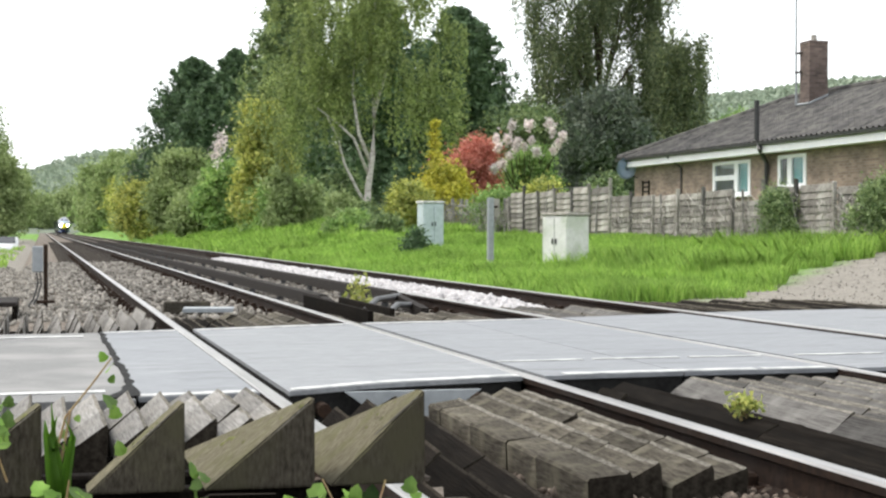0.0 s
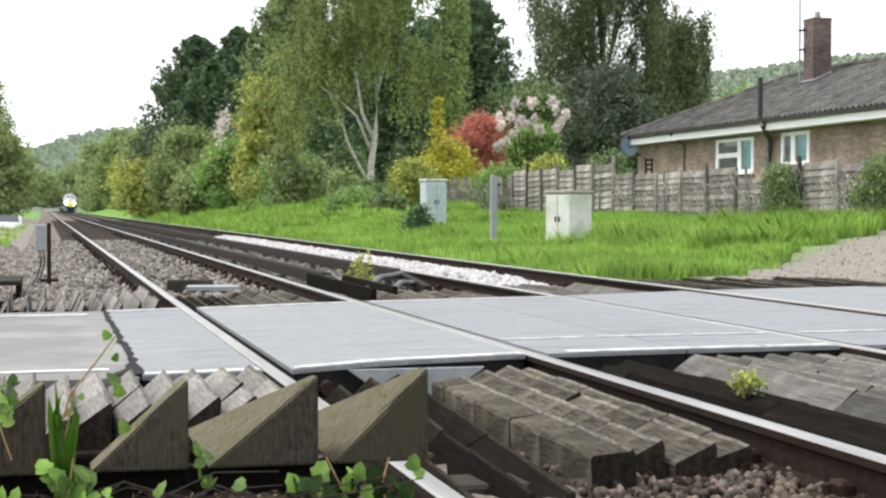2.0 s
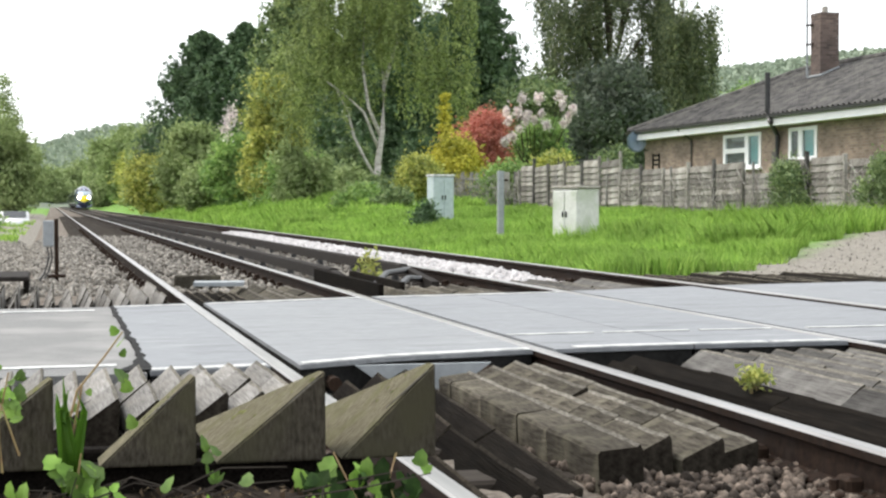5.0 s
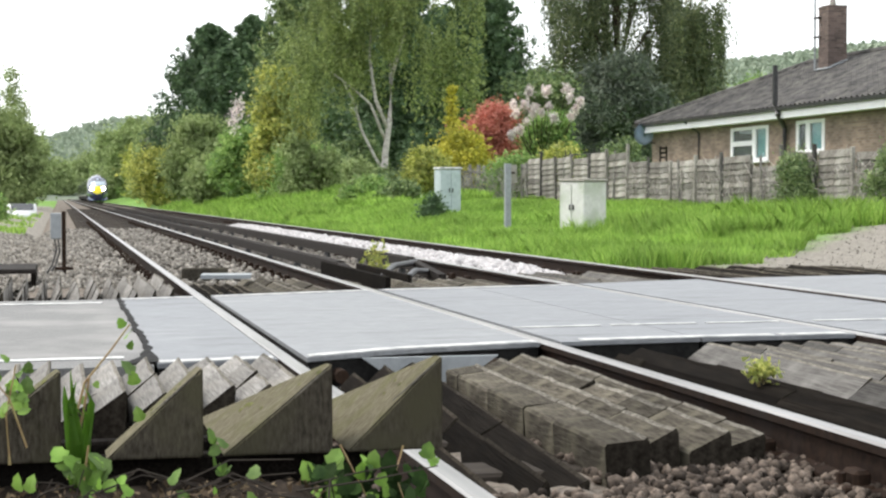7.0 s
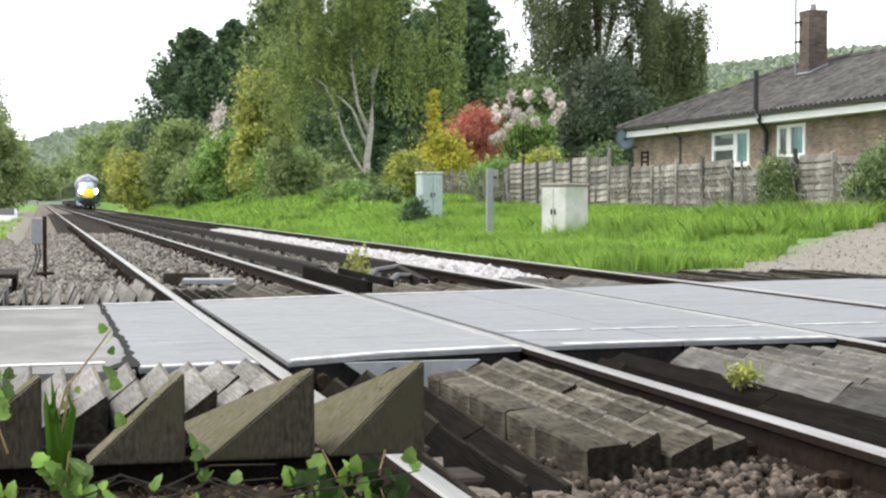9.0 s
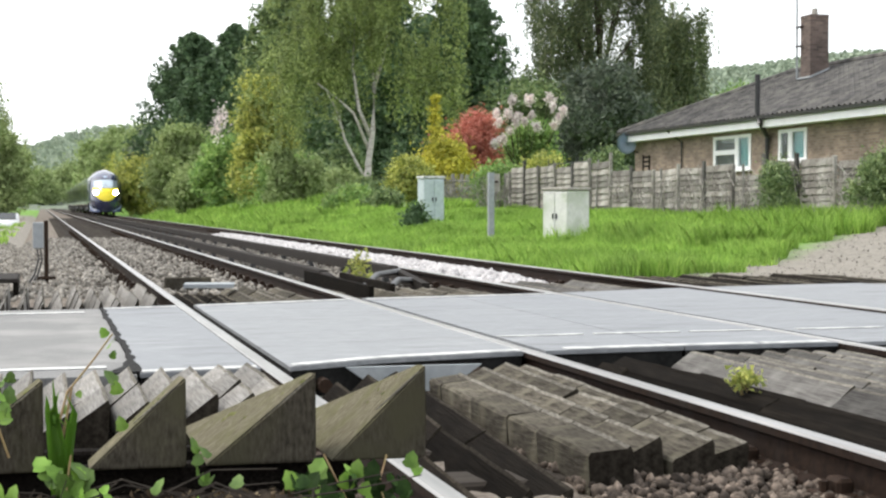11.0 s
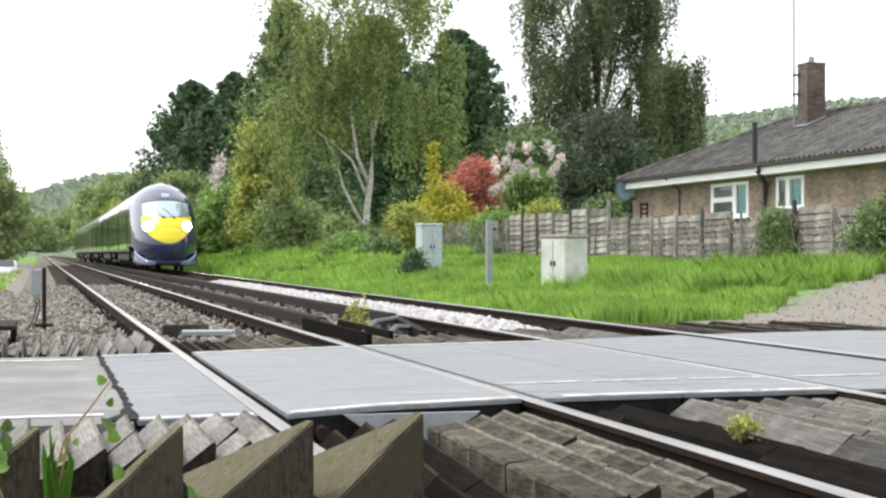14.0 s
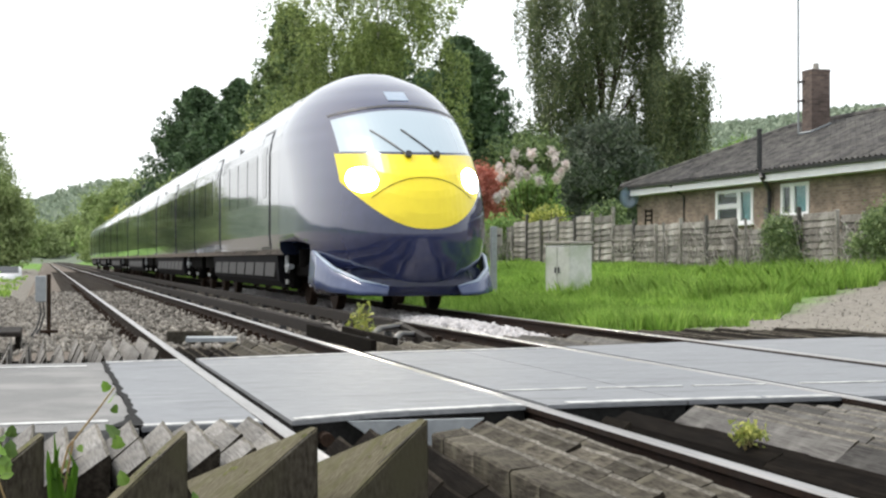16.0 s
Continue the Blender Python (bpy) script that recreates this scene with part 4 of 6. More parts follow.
# name, label, bearing from and to, rise, distance, leaf, count, size, kind (2 conifer, 0 broadleaf)
WOODS_NEAR = [
    ("conifer", "dark green conifer with feathery outline", 165, 340, 305, 150, "leaf_dark", 64000, 0.19, 2),
    ("conifer", "dark green conifer with feathery outline", 250, 400, 322, 146, "leaf_dark", 64000, 0.19, 2),
    ("conifer", "dark green conifer with feathery outline", 205, 350, 262, 140, "leaf_dark", 50000, 0.18, 2),
    ("cypress_tree", "tall dark cypress with layered boughs", 325, 505, 455, 115, "leaf_cypress", 60000, 0.19, 2),
    ("cypress_tree", "tall dark cypress behind the birch", 450, 690, 430, 95, "leaf_dark", 52000, 0.17, 2),
    ("cypress_tree", "tall dark cypress behind the birch", 600, 835, 410, 97, "leaf_dark", 60000, 0.17, 2),
    ("hedgerow_tree", "yellow-green broadleaf tree on the bank", 318, 425, 250, 88, "leaf_yellow", 36000, 0.14, 0),
    ("broadleaf_tree", "grey-green dense broadleaf tree behind the garden", 870, 1105, 285, 84, "leaf_grey", 52000, 0.14, 0),
    ("broadleaf_tree", "green broadleaf tree behind the shrubs", 690, 990, 235, 92, "leaf_cypress", 46000, 0.15, 0),
    ("broadleaf_tree", "dark bushy tree beside the weeping birch", 1085, 1185, 185, 90, "leaf_cypress", 20000, 0.14, 0),
]
WOODS_FAR = [
    ("broadleaf_tree", "pale green tree on the slope behind", 760, 900, 300, 140, "leaf_grey", 16000, 0.2, 0),
    ("garden_tree", "soft green garden tree", 1150, 1330, 255, 110, "leaf_mid", 20000, 0.16, 0),
    ("broadleaf_tree", "bright green trackside tree", -160, -14, 158, 130, "leaf_haze", 42000, 0.18, 0),
    ("broadleaf_tree", "pale green trackside tree", -104, -48, 236, 165, "leaf_haze", 7000, 0.2, 0),
    # Next two are added behind the row, to darken reflections in the train's side.
    ("broadleaf_tree", "green tree added behind the row, mirrored in the train's side", -170, -84, 150, 165, "leaf_haze", 22000, 0.24, 0),
    ("broadleaf_tree", "green tree added behind the row, mirrored in the train's side", -130, -52, 138, 215, "leaf_haze", 20000, 0.3, 0),
    ("hedgerow_tree", "green hedgerow tree by the line", 122, 212, 148, 190, "leaf_haze", 26000, 0.26, 0),
    ("hedgerow_tree", "pale green hedgerow tree by the line", 86, 158, 150, 250, "leaf_haze", 22000, 0.34, 0),
    ("hedgerow_tree", "brownish green tree on the bank", 150, 205, 142, 172, "leaf_grey", 16000, 0.25, 0),
    ("hedgerow_tree", "far green tree at the bend of the line", 54, 112, 128, 330, "leaf_haze", 18000, 0.42, 0),
    ("hedgerow_tree", "far green tree at the bend of the line", -80, -14, 118, 300, "leaf_haze", 16000, 0.42, 0),
]
SCRUB = [
    ("shrub", "green shrub on the bank", 170, 290, 150, 125, "leaf_haze", 26000, 0.18, 0),
    ("shrub", "green shrub on the bank", 250, 370, 125, 100, "leaf_mid", 26000, 0.15, 0),
    ("shrub", "yellow-green shrub on the bank", 110, 225, 88, 145, "leaf_yellow", 20000, 0.2, 0),
    ("shrub", "green shrub on the bank", 215, 320, 90, 105, "leaf_haze", 22000, 0.15, 0),
    ("shrub", "green shrub under the birch", 350, 470, 95, 82, "leaf_mid", 24000, 0.12, 0),
    ("shrub", "dark green shrub under the birch", 440, 560, 105, 86, "leaf_cypress", 24000, 0.13, 0),
    ("shrub", "dark evergreen shrub beside the birch trunk", 560, 700, 120, 90, "leaf_dark", 24000, 0.13, 0),
    ("golden_cypress", "golden yellow cypress shrub in the garden", 612, 756, 132, 66, "leaf_gold", 24000, 0.09, 0),
    ("golden_shrub", "yellow-green shrub in front of the golden cypress", 586, 672, 96, 63, "leaf_yellow", 14000, 0.09, 0),
]
GARDEN = [
    ("red_shrub", "copper-red shrub in the garden", 664, 826, 178, 70, "leaf_red", 34000, 0.085, 0),
    ("lilac_bush", "green lilac bush in the garden", 796, 918, 158, 67.6, "leaf_mid", 24000, 0.1, 0),
    ("golden_shrub", "low yellow-green shrub behind the fence", 830, 935, 108, 60, "leaf_yellow", 14000, 0.08, 0),
    ("garden_shrub", "low brownish shrub behind the fence", 940, 1040, 118, 62, "leaf_cypress", 12000, 0.08, 0),
    ("hedge", "low green hedge behind the old fence", 740, 850, 82, 60, "leaf_mid", 14000, 0.08, 0),
    ("hedgerow_tree", "far trees closing the end of the line", -40, 30, 60, 600, "leaf_haze", 12000, 0.7, 0),
    ("hedgerow_tree", "far trees closing the end of the line", 10, 75, 78, 620, "leaf_haze", 12000, 0.7, 0),
    ("small_bush", "small dark green bush in the grass", 622, 664, 6, 43, "leaf_dark", 4000, 0.05, 0),
    ("shrub", "low green bush beside the gravel", -150, -85, 5, 66, "leaf_mid", 10000, 0.09, 0),
]
TREES = WOODS_NEAR + WOODS_FAR + SCRUB + GARDEN
for i, (name, label, u0, u1, top, d, leaf, n, size, kind) in enumerate(TREES):
    x, w, h = standing(u0, u1, top, d)
    if kind:
        pts = np.concatenate([crown_points(lobes_of(h * 0.05, h * 0.82, w * 0.78, 22, i + 1, 0.5), int(n * 0.42), 0.0028 * d + 0.05 * w, 30), bough_points(h, w * 1.4, int(n * 0.58), 0.04, 0.68, 90, -0.1)])
        tr = [([(0, 0, 0), (0.1, 0, h * 0.5), (0, 0, h * 0.95)], 0.3, 0.04)]
    else:
        pts = crown_points(lobes_of(h * 0.08, h * 0.9, w, 16, i + 1, 0.35), n, 0.0028 * d + 0.1 * w * 0.4, 30)
        tr = [([(0, 0, 0), (0.1, 0.1, h * 0.3), (-0.1, 0, h * 0.75)], 0.05 + 0.012 * h, 0.03), ([(0.1, 0.1, h * 0.25), (w * 0.2, 0, h * 0.4), (w * 0.3, 0.1, h * 0.55)], 0.02 + 0.006 * h, 0.015)]
    plant(name, x, d, label, "tree" if name.endswith("tree") or name == "conifer" else "shrub", pts, size, leaf, tr, stretch=2.3 if kind else 1.6)

# tumbling growth along the foot of the bank
r = random.Random(17)
for k in range(52):
    u = r.uniform(85, 390) if k < 34 else r.uniform(360, 600)
    d = r.uniform(11.0, 14.0) * 2798 / u
    high = float(np.interp(u, [60, 100, 200, 320, 380, 470, 600], [95, 120, 125, 120, 150, 80, 46])) * r.uniform(0.4, 0.95)
    x, w, h = standing(u - r.uniform(18, 42), u + r.uniform(18, 42), high, d)
    lob = [((r.uniform(-0.8, 0.8) * w, r.uniform(-0.6, 0.6) * w, h * r.uniform(0.05, 0.85)), (w * r.uniform(0.2, 0.5), w * r.uniform(0.2, 0.5), h * r.uniform(0.1, 0.22))) for _ in range(12)]
    leaf = r.choice(["leaf_mid", "leaf_mid", "leaf_yellow", "leaf_haze", "leaf_cypress", "leaf_yellow"] if k < 34 else ["leaf_mid", "leaf_cypress", "leaf_cypress", "leaf_haze"])
    plant("bank_shrub", x, d, {"leaf_mid": "green", "leaf_yellow": "yellow-green", "leaf_haze": "pale green", "leaf_cypress": "dark green"}[leaf] + " scrub growing along the bank", "shrub", crown_points(lob, 9000, 0.0022 * d + 0.06 * w, 30), 0.0016 * d, leaf, [([(0, 0, 0), (0.1, 0, h * 0.4), (0.05, 0, h * 0.7)], 0.06, 0.02)], group="bank scrub")

# climbers over the fence and a shrub at its end
for y0, y1, top, n, label in ((34.2, 35.5, 1.5, 8000, "tall green weeds grown up the fence"), (28.2, 31.0, 1.9, 20000, "leafy green shrub by the fence")):
    r = random.Random(int(y0))
    lob = [((r.uniform(-0.25, 0.1), r.uniform(y0, y1) - (y0 + y1) / 2, r.uniform(0.15, top - 0.3)), (0.15, r.uniform(0.15, 0.35), r.uniform(0.15, 0.35))) for _ in range(22)]
    plant("climber", 16.8, (y0 + y1) / 2, label, "shrub", crown_points(lob, n, 0.12, 30), 0.045, "leaf_cypress", [([(0, 0, 0), (0, 0.2, 0.8), (0, 0.1, 1.4)], 0.03, 0.01)])

# the golden cypress's upright leader
x, w, h = standing(667, 687, 206, 66.4)
plant("golden_conifer", x, 66.4, "slim golden conifer spire in the garden", "shrub", bough_points(h, w, 2600, 0.3, 1.2, 30), 0.075, "leaf_gold", [([(0, 0, 0), (0, 0, h * 0.9)], 0.05, 0.02)])

# lilac flower heads
r = random.Random(5)
bush = thing("lilac_blossom", Matrix(), "pale pink lilac flower heads over the bush", "blossom")
HEADS = [(819, 194), (851, 195), (889, 199), (896, 184), (914, 176), (906, 163), (897, 150), (789, 171), (793, 153), (811, 169), (830, 165), (842, 156), (855, 167), (864, 146), (814, 139), (801, 122), (825, 154), (787, 115)]
for u, top in HEADS:
    d = r.uniform(65.2, 66)
    x, z = u * d / 2798, EYE[2] + top * d / 2876
    tagged(leaves("flower_head", VEG.normal(size=(190, 3)) * np.array([0.072, 0.072, 0.09]) * r.uniform(0.8, 1.25) + np.array([x, d, z]), 0.075, M["leaf_lilac"], bush), kind="stuff")
    bm = bmesh.new()
    tube(bm, [(864 * 67 / 2798, 67, 1.2), (x * 0.6 + 20.7 * 0.4, 67, z * 0.6 + 0.5), (x, d, z)], [0.03, 0.02, 0.01], 5)
    part("stem", bm, M["bark"], bush)
for u, top, d, m in ((300, 160, 99, "leaf_lilac"), (292, 135, 98, "leaf_lilac")):
    x = u * d / 2798
    z = EYE[2] + top * d / 2876
    t = thing("bank_blossom", Matrix.Translation((x, d, z)), "pale blossom on the bank's shrubs", "blossom")
    leaves("flower_head", VEG.normal(size=(170, 3)) * np.array([0.25, 0.2, 0.38]), 0.11, M[m], t)["kind"] = "stuff"

# weeping birches behind the house
for u0, u1, top, d, n in ((812, 1150, 560, 100, 110000), (1074, 1182, 372, 96, 40000)):
    x, w, h = standing(u0, u1, top, d)
    r = random.Random(int(u0))
    lob = []
    for f in (0.34, 0.44, 0.53, 0.61, 0.68, 0.75, 0.82, 0.88, 0.94, 0.98):
        for side in (-0.72, -0.3, 0.12, 0.5, 0.78):
            if r.random() < 0.86:
                lob.append(((side * w * (1.08 - 0.3 * f) + r.uniform(-0.15, 0.15) * w, r.uniform(-1.5, 1.5), h * f + r.uniform(-0.5, 0.5)), (w * 0.17, w * 0.17, h * 0.03)))
    tr = [([(0, 0, 0), (0.2, 0, h * 0.4), (0, 0, h * 0.92)], 0.3, 0.06)] + [([(0.15, 0, h * 0.4), (c[0] * 0.6, 0, c[2] - 0.8), c], 0.09, 0.03) for c, _ in lob[::3]]
    plant("weeping_birch", x, d, "weeping birch with long hanging strands", "tree", crown_points(lob, n, 0.42, 55, 4.2), 0.115, "leaf_weeping", tr, "bark", 0.7)

# a bare twiggy tree in the gap
x, w, h = standing(765, 835, 330, 125)
t = thing("bare_tree", Matrix.Translation((x, 125, gz(x, 125))), "thin half-bare tree with fine twigs", "tree")
r = random.Random(3)
trunk(t, [(0, 0, 0), (0.1, 0, h * 0.5), (0, 0, h * 0.97)], 0.2, 0.03, "bark")
bm = bmesh.new()
for k in range(46):
    f = r.uniform(0.35, 0.95)
    a = r.uniform(0, 6.28)
    q = w * r.uniform(0.4, 1.0) * (1.15 - f)
    tube(bm, [(0, 0, h * f), (q * math.cos(a) * 0.6, q * math.sin(a), h * f + q * 0.35), (q * math.cos(a), q * math.sin(a), h * f + q * 0.9)], [0.045, 0.03, 0.015], 4)
part("twigs", bm, M["bark"], t)
leaves("crown", crown_points([((0, 0, h * 0.68), (w * 0.8, w * 0.8, h * 0.28))], 1800, 0.4, 12), 0.16, M["leaf_grey"], t)

# long grass on the bank
def blades(name, x0, x1, y0, y1, n, tall, wide, material, label, keep=None):
    x, y = VEG.uniform(x0, x1, n), y0 + (y1 - y0) * VEG.uniform(0, 1, n) ** 1.5
    if keep is not None:
        k = keep(x, y)
        x, y = x[k], y[k]
        n = len(x)
    z = land(x, y) - 0.02
    patch = 0.6 + 0.55 * np.sin(x * 1.3 + y * 0.35) * np.sin(y * 0.55 - x * 0.8) + 0.25 * np.sin(x * 3.7 + y * 1.9) * np.sin(y * 2.3 - x * 2.9) + VEG.uniform(0, 0.5, n)
    h = tall * np.clip(patch, 0.25, 1.4)
    a = VEG.uniform(0, 2 * np.pi, n)
    w = wide * VEG.uniform(0.6, 1.3, n)
    bend = VEG.normal(size=(n, 2)) * 0.33 * h[:, None]
    base = np.stack([x, y, z], -1)
    side = np.stack([np.cos(a) * w, np.sin(a) * w, np.zeros(n)], -1)
    mid = base + np.stack([bend[:, 0] * 0.35, bend[:, 1] * 0.35, h * 0.6], -1)
    tip = base + np.stack([bend[:, 0], bend[:, 1], h], -1)
    co = np.stack([base - side, base + side, mid + side * 0.7, tip, mid - side * 0.7], 1).reshape(-1, 3)
    i = np.arange(n)[:, None] * 5
    ob = part_mesh(name, mesh_np(name, co, i + np.arange(5)[None]), M[material])
    return tagged(ob, label, "grass", kind="stuff")


def on_bank(x, y):
    edge = 7.35 + 0.25 * np.sin(y * 0.7)
    path = y < 10.3 + 1.2 * x + 0.6 * np.sin(x * 1.1) + 0.35 * np.sin(x * 4.3 + y)
    return (x > edge) & ~path


blades("long_grass", 7.2, 17.2, 18.5, 58, 160000, 0.26, 0.012, "grass", "lush bright green grass along the bank", on_bank)
blades("long_grass", 7.2, 15.0, 56, 130, 36000, 0.42, 0.034, "grass", "lush bright green grass along the bank", on_bank)
blades("tall_grass", 10.5, 16.9, 25.5, 35.5, 16000, 0.42, 0.012, "grass", "tall uncut green grass before the fence", on_bank)
blades("verge_grass", -3.0, -0.9, 40, 100, 3500, 0.18, 0.02, "grass", "tufts of grass at the edge of the gravel", lambda x, y: np.sin(x * 2.3 + y * 0.5) > 0.35)

# woods over the far hills
n = 42000
bear, dist = VEG.uniform(-0.12, 0.62, n), VEG.uniform(620, 1290, n)
wx, wy = bear * dist, dist
wz = land(wx, wy) + VEG.uniform(0.0, 1.0, n) ** 0.7 * (3 + 3 * np.sin(wx * 0.05) * np.sin(wy * 0.031))
woods = leaves("hill_woods", np.stack([wx, wy, wz], -1), 3.4, M["leaf_far_hazed"])
tagged(woods, "green woods over the far hills, haze painted into the leaves", "woods", kind="stuff")
# ---- bungalow ----
HX, HY0, HY1, HZ = 20.3, 28.0, 54.0, 0.5


def brick_material(name, c1, c2, mortar):
    m, nt, b = mat(name, 0.9)
    g = nt.nodes.new("ShaderNodeTexCoord")
    sep = nt.nodes.new("ShaderNodeSeparateXYZ")
    nt.links.new(g.outputs["Object"], sep.inputs[0])
    add = nt.nodes.new("ShaderNodeMath")
    nt.links.new(sep.outputs[0], add.inputs[0])
    nt.links.new(sep.outputs[1], add.inputs[1])
    cmb = nt.nodes.new("ShaderNodeCombineXYZ")
    nt.links.new(add.outputs[0], cmb.inputs[0])
    nt.links.new(sep.outputs[2], cmb.inputs[1])
    t = nt.nodes.new("ShaderNodeTexBrick")
    nt.links.new(cmb.outputs[0], t.inputs["Vector"])
    for k, v in (("Scale", 1.0), ("Mortar Size", 0.006), ("Brick Width", 0.225), ("Row Height", 0.075), ("Bias", 0.0)):
        t.inputs[k].default_value = v
    t.inputs["Color1"].default_value, t.inputs["Color2"].default_value, t.inputs["Mortar"].default_value = (*c1, 1), (*c2, 1), (*mortar, 1)
    stain = ramp(nt, noise_tex(nt, 1.1, 5), [(0.35, (0.72, 0.7, 0.7)), (0.65, (1.15, 1.12, 1.1))])
    nt.links.new(mix(nt, t.outputs["Color"], stain, 1.0, "MULTIPLY"), b.inputs["Base Color"])
    bump(nt, b, t.outputs["Fac"], -0.6, 0.01)
    return m


M["brickwork"] = brick_material("brickwork", (0.165, 0.12, 0.095), (0.3, 0.23, 0.18), (0.27, 0.245, 0.215))
M["chimney_brick"] = brick_material("chimney_brick", (0.075, 0.054, 0.047), (0.165, 0.122, 0.104), (0.15, 0.135, 0.122))

house = thing("bungalow", Matrix(), "brick bungalow with dark tiled roof and white fascia", "house")


# front wall with its two openings, then the other three walls
ys = [HY0, 40.75, 42.5, 44.35, 47.1, HY1]
for i in range(5):
    y0, y1 = ys[i], ys[i + 1]
    if i in (1, 3):
        z0, z1 = (2.0, 2.92) if i == 1 else (1.85, 2.9)
        for a, b in ((HZ - 0.3, z0), (z1, 3.02)):
            part("wall", box(bmesh.new(), (0.28, y1 - y0, b - a), at=(HX + 0.14, (y0 + y1) / 2, (a + b) / 2)), M["brickwork"], house)
    else:
        part("wall", box(bmesh.new(), (0.28, y1 - y0, 3.32 - HZ), at=(HX + 0.14, (y0 + y1) / 2, (HZ - 0.3 + 3.02) / 2)), M["brickwork"], house)
for cx, cy, sx, sy in ((HX + 4.14, HY1 - 0.14, 7.7, 0.28), (HX + 4.14, HY0 + 0.14, 7.7, 0.28), (HX + 8.14, (HY0 + HY1) / 2, 0.28, HY1 - HY0)):
    bm = bmesh.new()
    box(bm, (sx, sy, 3.32 - HZ), at=(cx, cy, (HZ - 0.3 + 3.02) / 2))
    part("wall", bm, M["brickwork"], house)
bm = bmesh.new()
box(bm, (0.1, 6, 2.2), at=(HX + 2.6, 44, 1.8))
part("inner_wall", bm, M["concrete"], house)

OV, EAVE, RIDGE = 0.45, 3.32, 5.2


def tiled_slope(parent, p0, across, up, length, rise, cut0, cut1, pitch=0.3, course=0.34):
    """Interlocking tiles: rolls across, steps up the slope; cut0 and cut1 give the hips."""
    n, m = int(length / pitch * 4), int(rise / course)
    p0, across, up = Vector(p0), Vector(across).normalized(), Vector(up).normalized()
    nrm = across.cross(up)
    if nrm.z < 0:
        nrm = -nrm
    for j in range(m):
        bm = bmesh.new()
        rows = []
        for e in (0, 1):
            v = (j + e) * course
            a, b = cut0(v), cut1(v)
            row = []
            for i in range(n + 1):
                s = min(max(length * i / n, a), b)
                wave = 0.05 * max(-0.5, math.cos(2 * math.pi * s / pitch))
                lift = (0.016 if e == 0 else 0.0) + random.uniform(0, 0.004)
                row.append(bm.verts.new(p0 + across * s + up * (v + (0.03 if e else 0)) + nrm * (wave + lift)))
            rows.append(row)
        for i in range(n):
            try:
                bm.faces.new((rows[0][i], rows[0][i + 1], rows[1][i + 1], rows[1][i]))
            except ValueError:
                pass
        bmesh.ops.recalc_face_normals(bm, faces=bm.faces)
        part("tile_course", bm, M["tile"], parent)


run = 4.0 + OV
slope = math.hypot(run, RIDGE - EAVE)
L = HY1 - HY0 + 2 * OV
bm = bmesh.new()
vs = [bm.verts.new(p) for p in ((HX - OV, HY0 - OV, EAVE - 0.05), (HX - OV, HY1 + OV, EAVE - 0.05), (HX + 8 + OV, HY1 + OV, EAVE - 0.05), (HX + 8 + OV, HY0 - OV, EAVE - 0.05), (HX + 4, HY0 + 4, RIDGE - 0.06), (HX + 4, HY1 - 4, RIDGE - 0.06))]
for f in ((0, 1, 5, 4), (1, 2, 5), (2, 3, 4, 5), (3, 0, 4), (3, 2, 1, 0)):
    bm.faces.new([vs[i] for i in f])
bmesh.ops.recalc_face_normals(bm, faces=bm.faces)
roof = part("roof", bm, M["tile"], house, "dark grey interlocking tiled roof")
tiled_slope(roof, (HX - OV, HY0 - OV, EAVE), (0, 1, 0), (run, 0, RIDGE - EAVE), L, slope, lambda v: v / slope * run, lambda v: L - v / slope * run)
tiled_slope(roof, (HX - OV, HY1 + OV, EAVE), (1, 0, 0), (0, -run, RIDGE - EAVE), 2 * run, slope, lambda v: v / slope * run, lambda v: 2 * run - v / slope * run)

bm = bmesh.new()
tube(bm, [(HX + 4, HY0 + 4, RIDGE + 0.03), (HX + 4, HY1 - 4, RIDGE + 0.03)], [0.11, 0.11], 8)
part("ridge_tile", bm, M["tile"], roof)
bm = bmesh.new()
tube(bm, [(HX + 4, HY1 - 4, RIDGE + 0.03), (HX - OV, HY1 + OV, EAVE + 0.04)], [0.1, 0.1], 8)
part("hip_tile", bm, M["tile"], roof)
for size, at, label in (((0.03, L, 0.24), (HX - OV + 0.02, (HY0 + HY1) / 2, EAVE - 0.2), "white fascia board"), ((2 * run, 0.03, 0.24), (HX + 4, HY1 + OV - 0.02, EAVE - 0.2), "white fascia board"), ((0.42, L, 0.015), (HX - OV + 0.24, (HY0 + HY1) / 2, EAVE - 0.31), "white soffit")):
    bm = bmesh.new()
    box(bm, size, at=at)
    part("fascia", bm, M["upvc"], house, label)
bm = bmesh.new()
prism(bm, [(-0.06, 0.05), (-0.05, -0.03), (0, -0.06), (0.05, -0.03), (0.06, 0.05), (0.045, 0.05), (0.035, -0.02), (0, -0.045), (-0.035, -0.02), (-0.045, 0.05)], L, Matrix.Translation((HX - OV - 0.065, HY0 - OV, EAVE - 0.06)))
part("gutter", bm, M["black_plastic"], house, "black plastic gutter")
# soil pipe through the eave and a thin downpipe
bm = bmesh.new()
tube(bm, [(HX - 0.1, 43.05, 0.4), (HX - 0.1, 43.05, 2.75), (HX - OV - 0.1, 42.6, 3.15), (HX - OV - 0.1, 42.75, 3.42), (HX - OV - 0.1, 42.75, 4.5)], [0.075] * 5, 10)
part("soil_pipe", bm, M["black_plastic"], house, "black soil pipe rising past the eave")
bm = bmesh.new()
tube(bm, [(HX - OV - 0.06, 49.7, EAVE - 0.1), (HX - 0.05, 49.6, 2.85), (HX - 0.05, 49.6, 0.4)], [0.035] * 3, 8)
part("downpipe", bm, M["black_plastic"], house)
